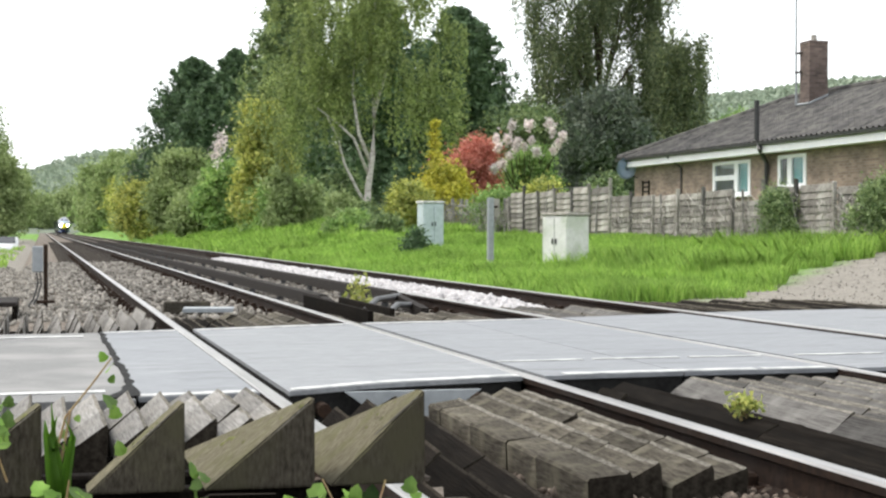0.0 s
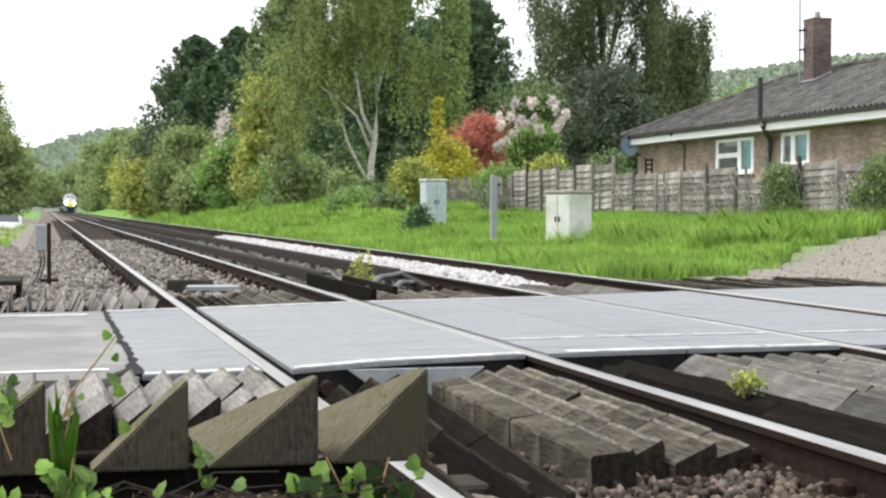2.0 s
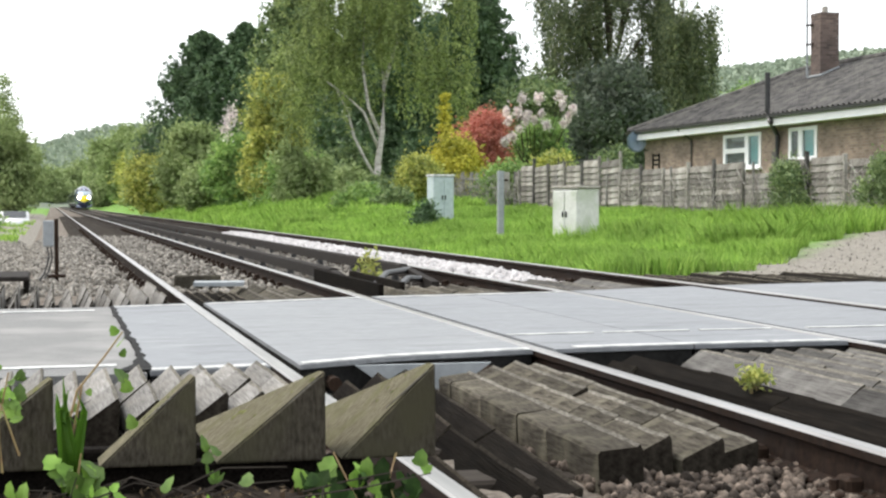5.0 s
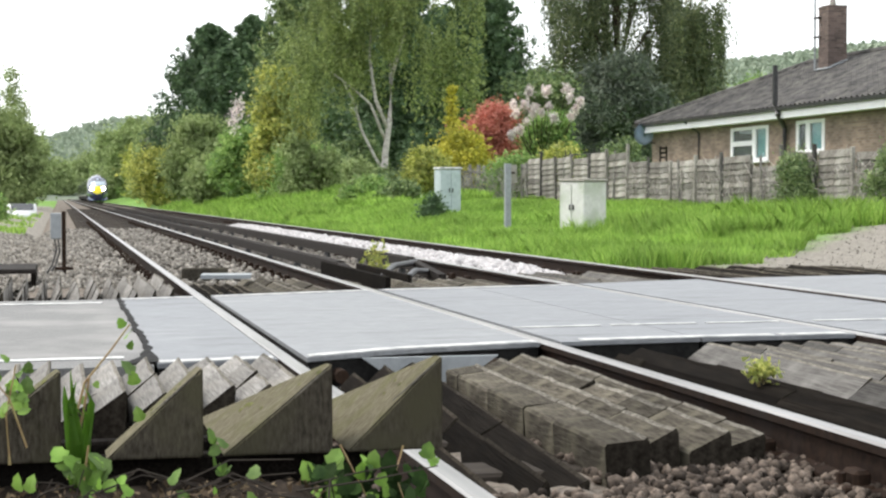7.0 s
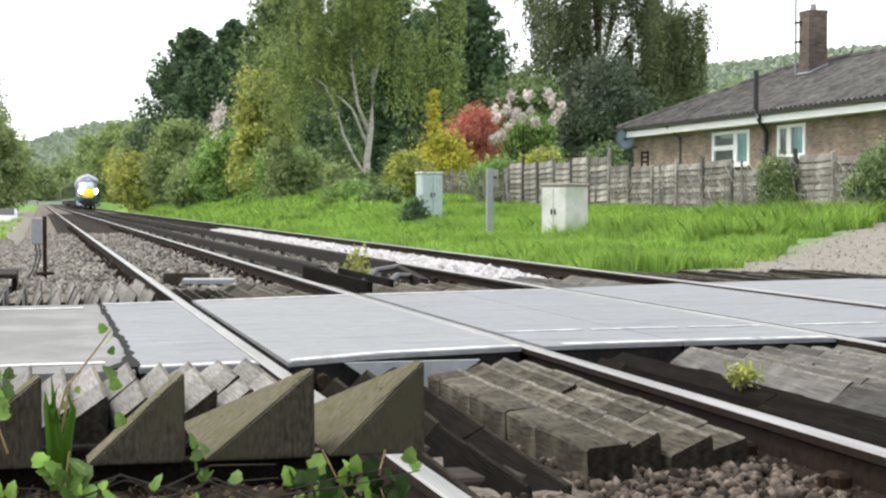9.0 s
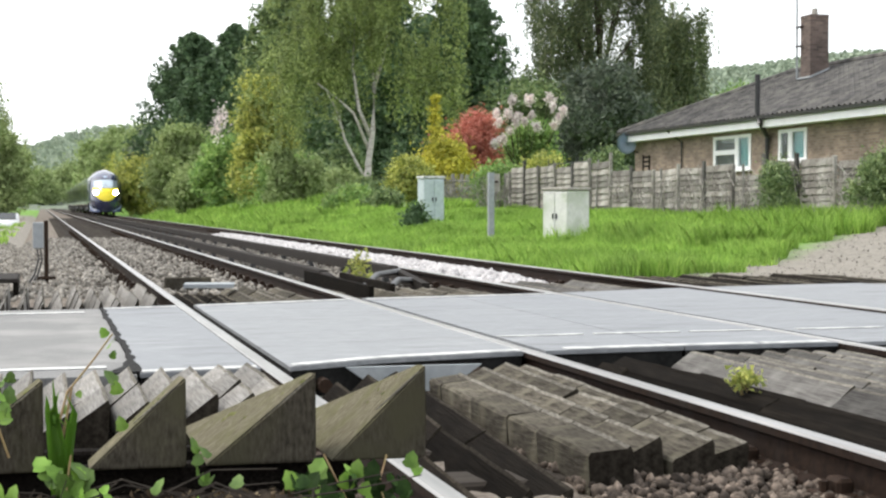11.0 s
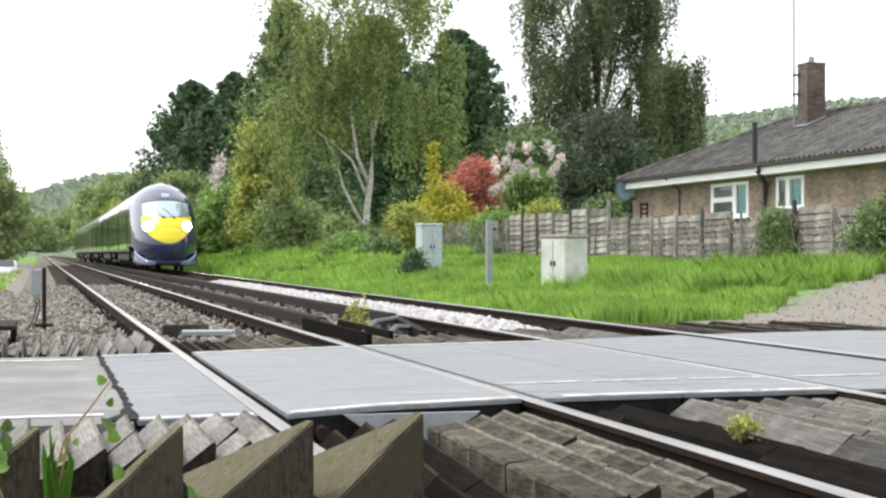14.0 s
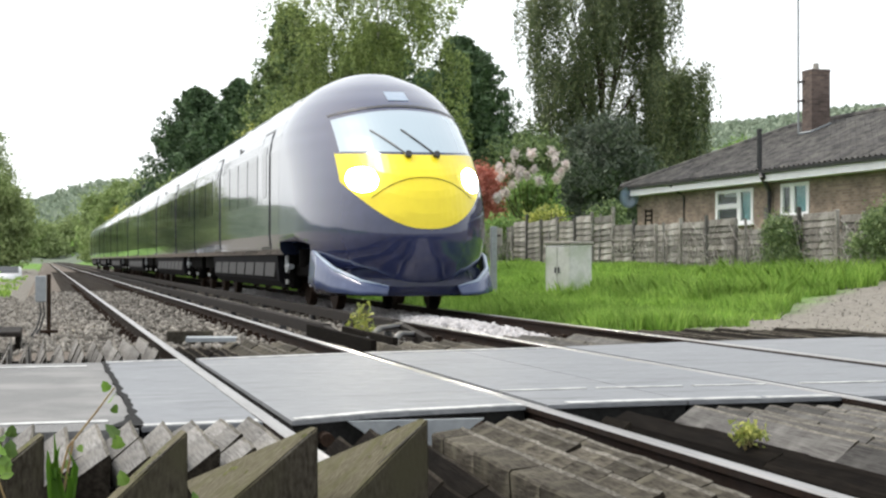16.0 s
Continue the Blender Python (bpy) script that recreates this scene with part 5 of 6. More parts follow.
# chimney
CX, CY = 23.35, 46.4
bm = bmesh.new()
box(bm, (0.62, 0.66, 2.1), at=(CX, CY, 5.62))
chimney = part("chimney", bm, M["chimney_brick"], house)
bm = bmesh.new()
box(bm, (0.645, 0.685, 0.1), at=(CX, CY, 6.63), bevel=0.01)
part("corbel", bm, M["chimney_brick"], chimney)
bm = bmesh.new()
cyl(bm, 0.1, 0.2, Matrix.Translation((CX, CY, 6.69)), 12, 0.085)
part("chimney_pot", bm, M["concrete"], chimney)
bm = bmesh.new()
box(bm, (0.75, 0.85, 0.05), pose(CX - 0.05, CY, 4.86, 0, -23, 0), bevel=0.01)
part("flashing", bm, M["galv"], chimney, "pale lead flashing")


def add_window(name, y0, y1, z0, z1, split, transom):
    f = 0.1
    bm = bmesh.new()
    xs = HX + 0.01
    for size, at in (((0.07, y1 - y0, f), (xs, (y0 + y1) / 2, z0 + f / 2)), ((0.07, y1 - y0, f), (xs, (y0 + y1) / 2, z1 - f / 2)),
                     ((0.07, f * 1.6, z1 - z0 - 2 * f), (xs, y0 + f * 0.8, (z0 + z1) / 2)), ((0.07, f * 1.6, z1 - z0 - 2 * f), (xs, y1 - f * 0.8, (z0 + z1) / 2)),
                     ((0.075, f * 2.6, z1 - z0 - 2 * f), (xs, split, (z0 + z1) / 2))):
        box(bm, size, at=at, bevel=0.008)
    if transom:
        box(bm, (0.072, y1 - split - f * 2.9, f * 1.5), at=(xs, (y1 - f * 1.6 + split + f * 1.3) / 2, transom), bevel=0.008)
    win = part("window", bm, M["upvc"], house, "white plastic window frame")
    for a, b in ((y0 + f * 1.6, split - f * 1.3), (split + f * 1.3, y1 - f * 1.6)):
        bm = bmesh.new()
        box(bm, (0.012, b - a, z1 - z0 - 2 * f), at=(xs + 0.01, (a + b) / 2, (z0 + z1) / 2))
        part("pane", bm, M["glass"], win)
    bm = bmesh.new()
    box(bm, (0.18, y1 - y0 + 0.1, 0.05), at=(HX - 0.05, (y0 + y1) / 2, z0 - 0.03), bevel=0.008)
    part("sill", bm, M["upvc"], win)
    # a drawn pale curtain behind the narrower pane
    bm = bmesh.new()
    n = 26
    prev = None
    for i in range(n + 1):
        y = y0 + 0.1 + (split - y0 - 0.2) * i / n
        x = HX + 0.09 + 0.02 * math.sin(i * 1.9)
        cur = (bm.verts.new((x, y, z0 + 0.05)), bm.verts.new((x, y, z1 - 0.05)))
        if prev:
            bm.faces.new((prev[0], cur[0], cur[1], prev[1]))
        prev = cur
    part("curtain", bm, M["curtain"], win, "pale blue-green curtain")


M["curtain"] = simple("curtain", (0.22, 0.48, 0.5), (0.34, 0.6, 0.6), 10, 0.9, 0, 0.05)
M["glass"].node_tree.nodes["Principled BSDF"].inputs["Transmission Weight"].default_value = 0.95
M["glass"].node_tree.nodes["Principled BSDF"].inputs["IOR"].default_value = 1.2
M["glass"].node_tree.nodes["Principled BSDF"].inputs["Base Color"].default_value = (0.75, 0.85, 0.85, 1)
add_window("window", 44.35, 47.1, 1.85, 2.9, 45.35, 2.4)
add_window("window", 40.75, 42.5, 2.0, 2.92, 41.75, None)

# aerial mast beside the chimney, satellite dish at the corner
mast = thing("aerial_mast", Matrix.Translation((23.0, 46.9, 5.0)), "thin metal aerial mast strapped to the chimney", "aerial")
bm = bmesh.new()
cyl(bm, 0.032, 5.2, Matrix.Translation((0, 0, -0.25)), 8)
part("pole", bm, M["galv"], mast)
for z in (0.75, 1.35):
    bm = bmesh.new()
    box(bm, (0.3, 0.4, 0.03), at=(0.1, -0.15, z))
    part("bracket", bm, M["rust"], mast)
bm = bmesh.new()
box(bm, (0.5, 0.02, 0.02), at=(0, 0, 4.2))
box(bm, (0.02, 0.25, 0.06), at=(0.08, 0, 4.0))
part("aerial", bm, M["galv"], mast)
dish = thing("satellite_dish", Matrix.Translation((HX - 0.45, 53.6, 2.95)), "grey satellite dish at the corner of the house", "satellite dish")
bm = bmesh.new()
n = 20
rings = []
for k in range(4):
    rr = 0.34 * k / 3 + 0.001
    rings.append([bm.verts.new((rr * math.cos(a), 0.18 * (rr / 0.34) ** 2, rr * math.sin(a) * 1.1)) for a in [2 * math.pi * i / n for i in range(n)]])
for a, b in zip(rings, rings[1:]):
    for i in range(n):
        bm.faces.new((a[i], a[(i + 1) % n], b[(i + 1) % n], b[i]))
bmesh.ops.solidify(bm, geom=bm.faces[:], thickness=0.015)
bmesh.ops.transform(bm, matrix=pose(0, 0, 0, 180, 0, -25), verts=bm.verts)
part("reflector", bm, M["train_pale"], dish, smooth=True)
bm = bmesh.new()
tube(bm, [(0, 0, 0), (0.2, 0.1, -0.25), (0.45, 0.1, -0.3)], [0.025] * 3, 6)
part("arm", bm, M["black_plastic"], dish)

# ---- garden fence ----
FR = random.Random(9)
fence = thing("garden_fence", Matrix(), "weathered grey wooden lap-panel fence with leaning posts", "fence")
y = 29.0
k = 0
while y < 58.5:
    tall = float(np.interp(y, [47, 58], [1.74, 1.56])) if 47.2 < y < 58 else 1.38
    base = gz(17, y + 0.9) + 0.0
    top = base + tall + FR.uniform(-0.06, 0.06) - (0.25 if k == 4 else 0)
    slant = FR.uniform(-0.05, 0.05) - (0.03 if 47.2 < y < 58 else 0)
    nb = 9
    for i in range(nb):
        z = base + (top - base) * (i + 0.5) / nb
        hgt = (top - base) / nb
        bm = bmesh.new()
        box(bm, (0.014, 1.74, hgt * 1.12), at=(0, 0, 0), bevel=0.003)
        o = part("board", bm, M["wood_fence"], fence)
        o.matrix_basis = pose(17.0 + FR.uniform(-0.006, 0.006), y + 0.915, z, FR.uniform(-0.8, 0.8) + math.degrees(slant / 1.83), 13, 0)
    for py, lean in ((y, FR.uniform(-1.5, 1.5)),):
        bm = bmesh.new()
        hp = tall + FR.uniform(0.02, 0.28)
        box(bm, (0.09, 0.1, hp + 0.3), at=(0, 0, hp / 2 - 0.15), bevel=0.012)
        o = part("post", bm, M["wood_fence"] if k % 3 else M["timber_grey"], fence)
        o.matrix_basis = pose(16.96, py, base, 0, lean, 0)
    if k % 3 == 1:
        bm = bmesh.new()
        box(bm, (0.05, 0.06, tall + FR.uniform(-0.1, 0.25)), at=(0, 0, tall / 2), bevel=0.006)
        o = part("batten", bm, M["timber"], fence)
        o.matrix_basis = pose(16.93, y + FR.uniform(0.5, 1.3), base, 0, FR.uniform(-3, 3), 0)
    y += 1.83
    k += 1

# old paling fence with dead twigs further on
paling = thing("old_paling_fence", Matrix(), "old brown paling fence overgrown with dead twigs", "fence")
y = 59.0
while y < 72:
    base = gz(16.6, y)
    bm = bmesh.new()
    box(bm, (0.05, 0.09, 1.35), at=(0, 0, 0.65), bevel=0.006)
    o = part("pale", bm, M["timber"], paling)
    o.matrix_basis = pose(16.6 - (y - 59) * 0.08, y, base, FR.uniform(-4, 4), FR.uniform(-4, 4), 0)
    y += FR.uniform(0.3, 0.7)
for z in (0.4, 1.05):
    bm = bmesh.new()
    tube(bm, [(16.63, 59, gz(16.6, 59) + z), (16.1, 65, gz(16.1, 65) + z), (15.6, 72, gz(15.6, 72) + z)], [0.035] * 3, 6)
    part("rail_bar", bm, M["timber"], paling)
bm = bmesh.new()
for k in range(420):
    yy = FR.uniform(57, 72)
    xx = 16.3 - (yy - 59) * 0.08 + FR.uniform(-0.4, 0.3)
    zz = gz(xx, yy) + FR.uniform(0.0, 0.5)
    tube(bm, [(xx, yy, zz), (xx + FR.uniform(-0.3, 0.3), yy + FR.uniform(-0.4, 0.4), zz + FR.uniform(0.3, 0.6)), (xx + FR.uniform(-0.5, 0.5), yy + FR.uniform(-0.7, 0.7), zz + FR.uniform(0.5, 1.0))], [0.014, 0.01, 0.006], 3)
tagged(part("dead_twigs", bm, M["wood_fence"]), "tangle of dead brown twigs on the old fence", "twigs", kind="stuff")
bm = bmesh.new()
for k in range(260):
    yy = FR.uniform(31, 47)
    xx = 16.85 + FR.uniform(-0.12, 0.05)
    zz = gz(xx, yy) + FR.uniform(0.0, 0.9)
    tube(bm, [(xx, yy, zz), (xx, yy + FR.uniform(-0.3, 0.3), zz + FR.uniform(0.1, 0.4)), (xx, yy + FR.uniform(-0.6, 0.6), zz + FR.uniform(0.2, 0.7))], [0.01, 0.008, 0.004], 3)
tagged(part("dead_stems", bm, M["wood_fence"]), "dead bramble stems climbing the fence panels", "twigs", kind="stuff")

# garden trellis and patio chair seen over the fence
trellis = thing("garden_trellis", Matrix.Translation((18.2, 54.5, gz(18.2, 54.5))), "dark metal garden arch and rail", "trellis")
for i in range(9):
    bm = bmesh.new()
    cyl(bm, 0.02, 1.9 + 0.15 * math.sin(i), Matrix.Translation((0.0, i * 0.55 - 1.5, 0)), 6)
    part("upright", bm, M["black_plastic"], trellis)
for z in (1.45, 1.85):
    bm = bmesh.new()
    box(bm, (0.03, 4.6, 0.04), at=(0, 0.7, z))
    part("crossbar", bm, M["black_plastic"], trellis)
chair = thing("garden_chair", Matrix.Translation((19.3, 50.3, gz(19.3, 50.3))), "weathered wooden garden chair by the wall", "chair")
for yy in (-0.28, 0.28):
    bm = bmesh.new()
    box(bm, (0.05, 0.05, 2.02), at=(0, yy, 1.01), bevel=0.006)
    part("back_post", bm, M["timber_dark"], chair)
for z in (1.65, 1.8, 1.95):
    bm = bmesh.new()
    box(bm, (0.03, 0.6, 0.06), at=(0, 0, z))
    part("slat", bm, M["timber_dark"], chair)


# ---- lineside things on the bank ----
def cabinet(x, y, z, sx, sy, h, turn, material, lid, label):
    t = thing("lineside_cabinet", pose(x, y, z, 0, 0, turn), label, "cabinet", "lineside cabinets")
    bm = bmesh.new()
    box(bm, (sx, sy, h), at=(0, 0, h / 2), bevel=0.015)
    part("body", bm, M[material], t)
    bm = bmesh.new()
    box(bm, (sx + 0.06, sy + 0.06, 0.07), at=(0, 0, h + 0.035), bevel=0.02)
    part("lid", bm, M[lid], t)
    for s in (-1, 1):
        bm = bmesh.new()
        box(bm, (sx / 2 - 0.03, 0.02, h - 0.1), at=(s * sx / 4, -sy / 2 - 0.012, h / 2), bevel=0.006)
        d = part("door", bm, M[material], t)
        bm = bmesh.new()
        box(bm, (0.03, 0.03, 0.12), at=(s * 0.05, -sy / 2 - 0.035, h * 0.55), bevel=0.006)
        part("handle", bm, M["black_plastic"], d)
    return t


cabinet(10.75, 45.0, 0.25, 0.62, 0.5, 1.3, 8, "cab_grey", "paint", "pale blue-grey metal trackside cabinet in the grass")
cabinet(11.05, 33.6, -0.12, 0.72, 0.7, 1.22, -60, "cab_white", "concrete", "weathered white trackside cabinet with green algae stains")
post = thing("marker_post", Matrix.Translation((9.52, 34.2, -0.1)), "grey painted concrete post in the grass", "post")
bm = bmesh.new()
box(bm, (0.13, 0.13, 1.6), at=(0, 0, 0.8), bevel=0.012)
part("shaft", bm, M["galv"], post)
bm = bmesh.new()
box(bm, (0.16, 0.02, 0.4), at=(0.18, 0.2, 1.38), bevel=0.004)
part("sign_plate", bm, M["concrete"], post)
bm = bmesh.new()
box(bm, (0.2, 0.03, 0.04), at=(0.1, 0.14, 1.4))
part("sign_arm", bm, M["rust"], post)
bench = thing("plank_bench", Matrix.Translation((14.3, 73, gz(14.3, 73))), "low plank bench on the bank", "bench")
bm = bmesh.new()
box(bm, (1.3, 0.35, 0.07), at=(0, 0, 0.62), bevel=0.01)
part("seat", bm, M["concrete"], bench)
for s in (-0.5, 0.5):
    bm = bmesh.new()
    box(bm, (0.08, 0.3, 0.6), at=(s, 0, 0.3))
    part("leg", bm, M["timber_dark"], bench)

# ---- lineside things by the near track ----
loc = thing("location_box", Matrix.Translation((0.0, 20.4, -0.3)), "small grey electrical box on a rusty post by the track", "electrical box")
bm = bmesh.new()
box(bm, (0.05, 0.06, 0.9), at=(0.05, 0, 0.45), bevel=0.005)
part("post", bm, M["rust"], loc)
bm = bmesh.new()
box(bm, (0.13, 0.12, 0.32), at=(-0.045, -0.02, 0.72), bevel=0.012)
part("box", bm, M["galv"], loc)
bm = bmesh.new()
box(bm, (0.22, 0.16, 0.035), at=(0.05, 0, 0.2), bevel=0.005)
part("foot_plate", bm, M["rust"], loc)
for dx in (-0.06, -0.02):
    bm = bmesh.new()
    tube(bm, [(dx, -0.03, 0.58), (dx + 0.02, -0.05, 0.42), (dx - 0.03, -0.06, 0.25), (dx - 0.15, -0.1, 0.06)], [0.012] * 4, 6)
    part("cable", bm, M["black_plastic"], loc)
hatch = thing("cable_pit_cover", Matrix.Translation((-0.75, 18.6, -0.22)), "dark steel cover of a raised cable pit", "pit cover")
bm = bmesh.new()
box(bm, (1.0, 1.5, 0.05), at=(0, 0, 0.2), bevel=0.01)
part("lid", bm, M["conductor"], hatch)
for s in (-1, 1):
    bm = bmesh.new()
    box(bm, (0.05, 1.45, 0.2), at=(s * 0.47, 0, 0.1))
    part("side", bm, M["timber_dark"], hatch)
block = thing("timber_block", pose(1.56, 18.1, -0.15, 0, 0, 3), "short weathered timber block between the rails", "timber")
bm = bmesh.new()
box(bm, (0.5, 0.16, 0.14), at=(0, 0, 0.07), bevel=0.012)
part("beam", bm, M["timber_mid"], block)
pan = thing("steel_tray", pose(1.63, 16.4, -0.07, 0, 0, -8), "pale folded steel tray between the rails", "steel plate")
bm = bmesh.new()
box(bm, (0.5, 0.34, 0.02), at=(0, 0, 0.06), bevel=0.004)
box(bm, (0.5, 0.02, 0.035), at=(0, -0.17, 0.045))
part("tray", bm, M["galv"], pan)
for x, y0, y1, z in ((2.93, 14.6, 18.4, 0.0), (3.3, 15.4, 18.2, -0.02)):
    bm = bmesh.new()
    box(bm, (0.05, y1 - y0, 0.2), at=(x, (y0 + y1) / 2, z - 0.06), bevel=0.006)
    tagged(part("guard_board", bm, M["timber_dark"]), "dark upright board beside the third rail", "board", "guard boards")
for pts in ([(3.2, 16.4, -0.08), (3.55, 17.4, 0.02), (4.0, 18.3, 0.02)], [(3.4, 16.2, -0.1), (3.7, 17.0, -0.02), (4.05, 17.6, -0.06)]):
    bm = bmesh.new()
    tube(bm, pts, [0.035] * 3, 8)
    tagged(part("traction_cable", bm, M["black_plastic"]), "thick black traction cable", "cable")
bm = bmesh.new()
tube(bm, [(1.5, 4.2, -0.16), (1.85, 4.33, -0.15), (2.1, 4.36, -0.15), (2.4, 4.4, -0.17)], [0.022] * 4, 8)
M["orange"] = simple("orange", (0.5, 0.14, 0.08), (0.66, 0.22, 0.13), 12, 0.6, 0, 0.1)
tagged(part("orange_conduit", bm, M["orange"]), "faded orange cable conduit lying on the ballast", "conduit")

# white car half hidden by the far bushes
M["car_white"] = simple("car_white", (0.72, 0.73, 0.74), (0.8, 0.81, 0.82), 4, 0.25, 0, 0.0)
auto = thing("parked_car", pose(-2.2, 100, gz(-2.2, 100) - 0.02, 0, 0, 3), "white car parked beyond the gravel", "car")
bm = bmesh.new()
prism(bm, [(-2.0, 0.25), (-2.05, 0.6), (-1.9, 0.85), (-1.1, 0.95), (-0.5, 1.4), (0.9, 1.42), (1.5, 1.0), (2.0, 0.9), (2.05, 0.3)], 1.65, pose(-0.82, 0, 0, 0, 0, -90) @ Matrix.Translation((0, 0, 0)))
bmesh.ops.bevel(bm, geom=bm.edges[:], offset=0.05, segments=2, affect="EDGES")
part("body", bm, M["car_white"], auto, smooth=True)
bm = bmesh.new()
box(bm, (1.3, 0.03, 0.62), pose(0, -1.22, 1.25, -55, 0, 0))
part("rear_window", bm, M["train_glass"], auto)
for xx in (-0.7, 0.7):
    for yy in (-1.3, 1.3):
        bm = bmesh.new()
        cyl(bm, 0.31, 0.2, Matrix.Translation((xx - 0.1, yy, 0.31)) @ pose(0, 0, 0, 0, 90, 0), 16)
        part("wheel", bm, M["rubber"], auto)
pole = thing("dark_mast", Matrix.Translation((-4.72, 135, gz(-4.72, 135))), "tall dark tapered mast behind the trackside trees", "mast")
bm = bmesh.new()
cyl(bm, 0.28, 16.0, None, 10, 0.1)
part("shaft", bm, M["black_plastic"], pole)

# ---- loose stones ----
STONES = np.random.default_rng(21)


def stones(name, x, y, z, size, material, label):
    """Crushed stones as one mesh: rough eight-cornered lumps."""
    n = len(x)
    g = (1 + 5 ** 0.5) / 2
    c = np.array([(-1, g, 0), (1, g, 0), (-1, -g, 0), (1, -g, 0), (0, -1, g), (0, 1, g), (0, -1, -g), (0, 1, -g), (g, 0, -1), (g, 0, 1), (-g, 0, -1), (-g, 0, 1)]) / 1.7
    s = size * STONES.uniform(0.55, 1.3, (n, 1, 1)) * STONES.uniform(0.6, 1.2, (n, 1, 3))
    v = c[None] * s * 0.5 * STONES.uniform(0.72, 1.12, (n, 12, 1))
    a, b = STONES.uniform(0, 6.28, n), STONES.uniform(-0.9, 0.9, n)
    ca, sa, cb, sb = np.cos(a)[:, None], np.sin(a)[:, None], np.cos(b)[:, None], np.sin(b)[:, None]
    X, Y, Z = v[..., 0], v[..., 1], v[..., 2]
    Y, Z = Y * cb - Z * sb, Y * sb + Z * cb
    X, Y = X * ca - Y * sa, X * sa + Y * ca
    co = np.stack([X + x[:, None], Y + y[:, None], Z + z[:, None]], -1).reshape(-1, 3)
    f = np.array([(0, 11, 5), (0, 5, 1), (0, 1, 7), (0, 7, 10), (0, 10, 11), (1, 5, 9), (5, 11, 4), (11, 10, 2), (10, 7, 6), (7, 1, 8), (3, 9, 4), (3, 4, 2), (3, 2, 6), (3, 6, 8), (3, 8, 9), (4, 9, 5), (2, 4, 11), (6, 2, 10), (8, 6, 7), (9, 8, 1)])
    faces = (np.arange(n)[:, None, None] * 12 + f[None]).reshape(-1, 3)
    return tagged(part_mesh(name, mesh_np(name, co, faces), M[material]), label, "gravel", kind="stuff")


def scatter(n, x0, x1, y0, y1, pw=1.0):
    return STONES.uniform(x0, x1, n), y0 + (y1 - y0) * STONES.uniform(0, 1, n) ** pw


x, y = scatter(13000, 0.5, 3.2, 3.6, 6.2, 1.2)
k = (x < 1.14) | (x > 1.74) | (y < 4.85)
x, y = x[k], y[k]
stones("loose_ballast", x, y, bed_height(x, y) + STONES.uniform(-0.005, 0.045, len(x)), 0.043, "stone", "loose brown-grey ballast stones by the near track")
x, y = scatter(15000, -0.6, 4.3, 13.5, 48, 1.7)
k = (y > 17.2) | ((x > 0.98) & (x < 1.18)) | ((x > 2.44) & (x < 2.68))
x, y = x[k], y[k]
stones("loose_ballast", x, y, bed_height(x, y) + STONES.uniform(-0.01, 0.05, len(x)), 0.062, "stone_pale", "brown-grey ballast stones between the rails")
x, y = scatter(4500, -3.2, -0.3, 12.8, 45, 1.5)
k = (y > 15.9) | (x < -1.0)
x, y = x[k], y[k]
stones("gravel", x, y, np.maximum(land(x, y), bed_height(x, y)) + STONES.uniform(0.0, 0.03, len(x)), 0.055, "stone_pale", "pale gravel beside the track")
x, y = scatter(7000, RC + 0.13, RD - 0.13, 17.2, 48, 1.5)
heap = (0.135 - 0.15 * np.abs((x - 5.18) / 0.62) ** 2.5) * np.clip((y - 17.2) / 1.5, 0.1, 1)
stones("fresh_ballast", x, y, bed_height(x, y) + np.maximum(0.01, heap) + STONES.uniform(-0.02, 0.02, len(x)), 0.08, "stone_new", "fresh pale grey ballast heaped between the far rails")
fresh = sheet("fresh_ballast_core", np.arange(RC + 0.15, RD - 0.12, 0.1), np.arange(17.4, 48, 0.3), lambda X, Y: bed_height(X, Y) + (0.11 - 0.14 * np.abs((X - 5.18) / 0.62) ** 2.5) * np.clip((Y - 17.2) / 1.5, 0.1, 1), M["ballast_new"])
tagged(fresh, "fresh pale grey ballast between the far rails", "ballast", kind="structure")
x, y = scatter(2600, 6.2, 17, 14.9, 30)
k = y < 10.6 + 1.2 * x
x, y = x[k], y[k]
stones("verge_gravel", x, y, land(x, y) + STONES.uniform(0.0, 0.02, len(x)), 0.028, "stone_pale", "gravel and dirt on the verge by the road")

# ---- the overgrown heap close by, with sawn timber ends on it ----
def heap_height(X, Y):
    return -0.3 + 0.575 * smooth(X, -2.2, -0.6) * (1 - smooth(X, 0.4, 0.66)) * smooth(Y, 2.3, 2.62) * (1 - smooth(Y, 3.0, 3.9))


mound = sheet("earth_mound", np.arange(-2.4, 0.8, 0.03), np.arange(2.2, 4.1, 0.03), lambda X, Y: heap_height(X, Y) + rng.normal(0, 0.006, X.shape) + 0.015 * np.sin(X * 23) * np.sin(Y * 19), M["soil"])
tagged(mound, "dark leaf-strewn earth mound beside the track", "ground", kind="structure")
WY = 2.8
MOSS = random.Random(23)
# Mossy weathered tops; the sky's light on the slopes is painted in as well.
M["timber_slope_lit"] = simple("timber_slope_lit", (0.06, 0.053, 0.034), (0.2, 0.182, 0.128), 34, 0.9, 0, 0.8, 0.004, stretch=(1.2, 5, 2), c3=(0.11, 0.108, 0.056), big=11, piece=0.2, gloss=0.05)
M["moss"] = simple("moss", (0.05, 0.055, 0.016), (0.11, 0.115, 0.04), 60, 0.95, 0, 0.8, 0.003, piece=0.3)
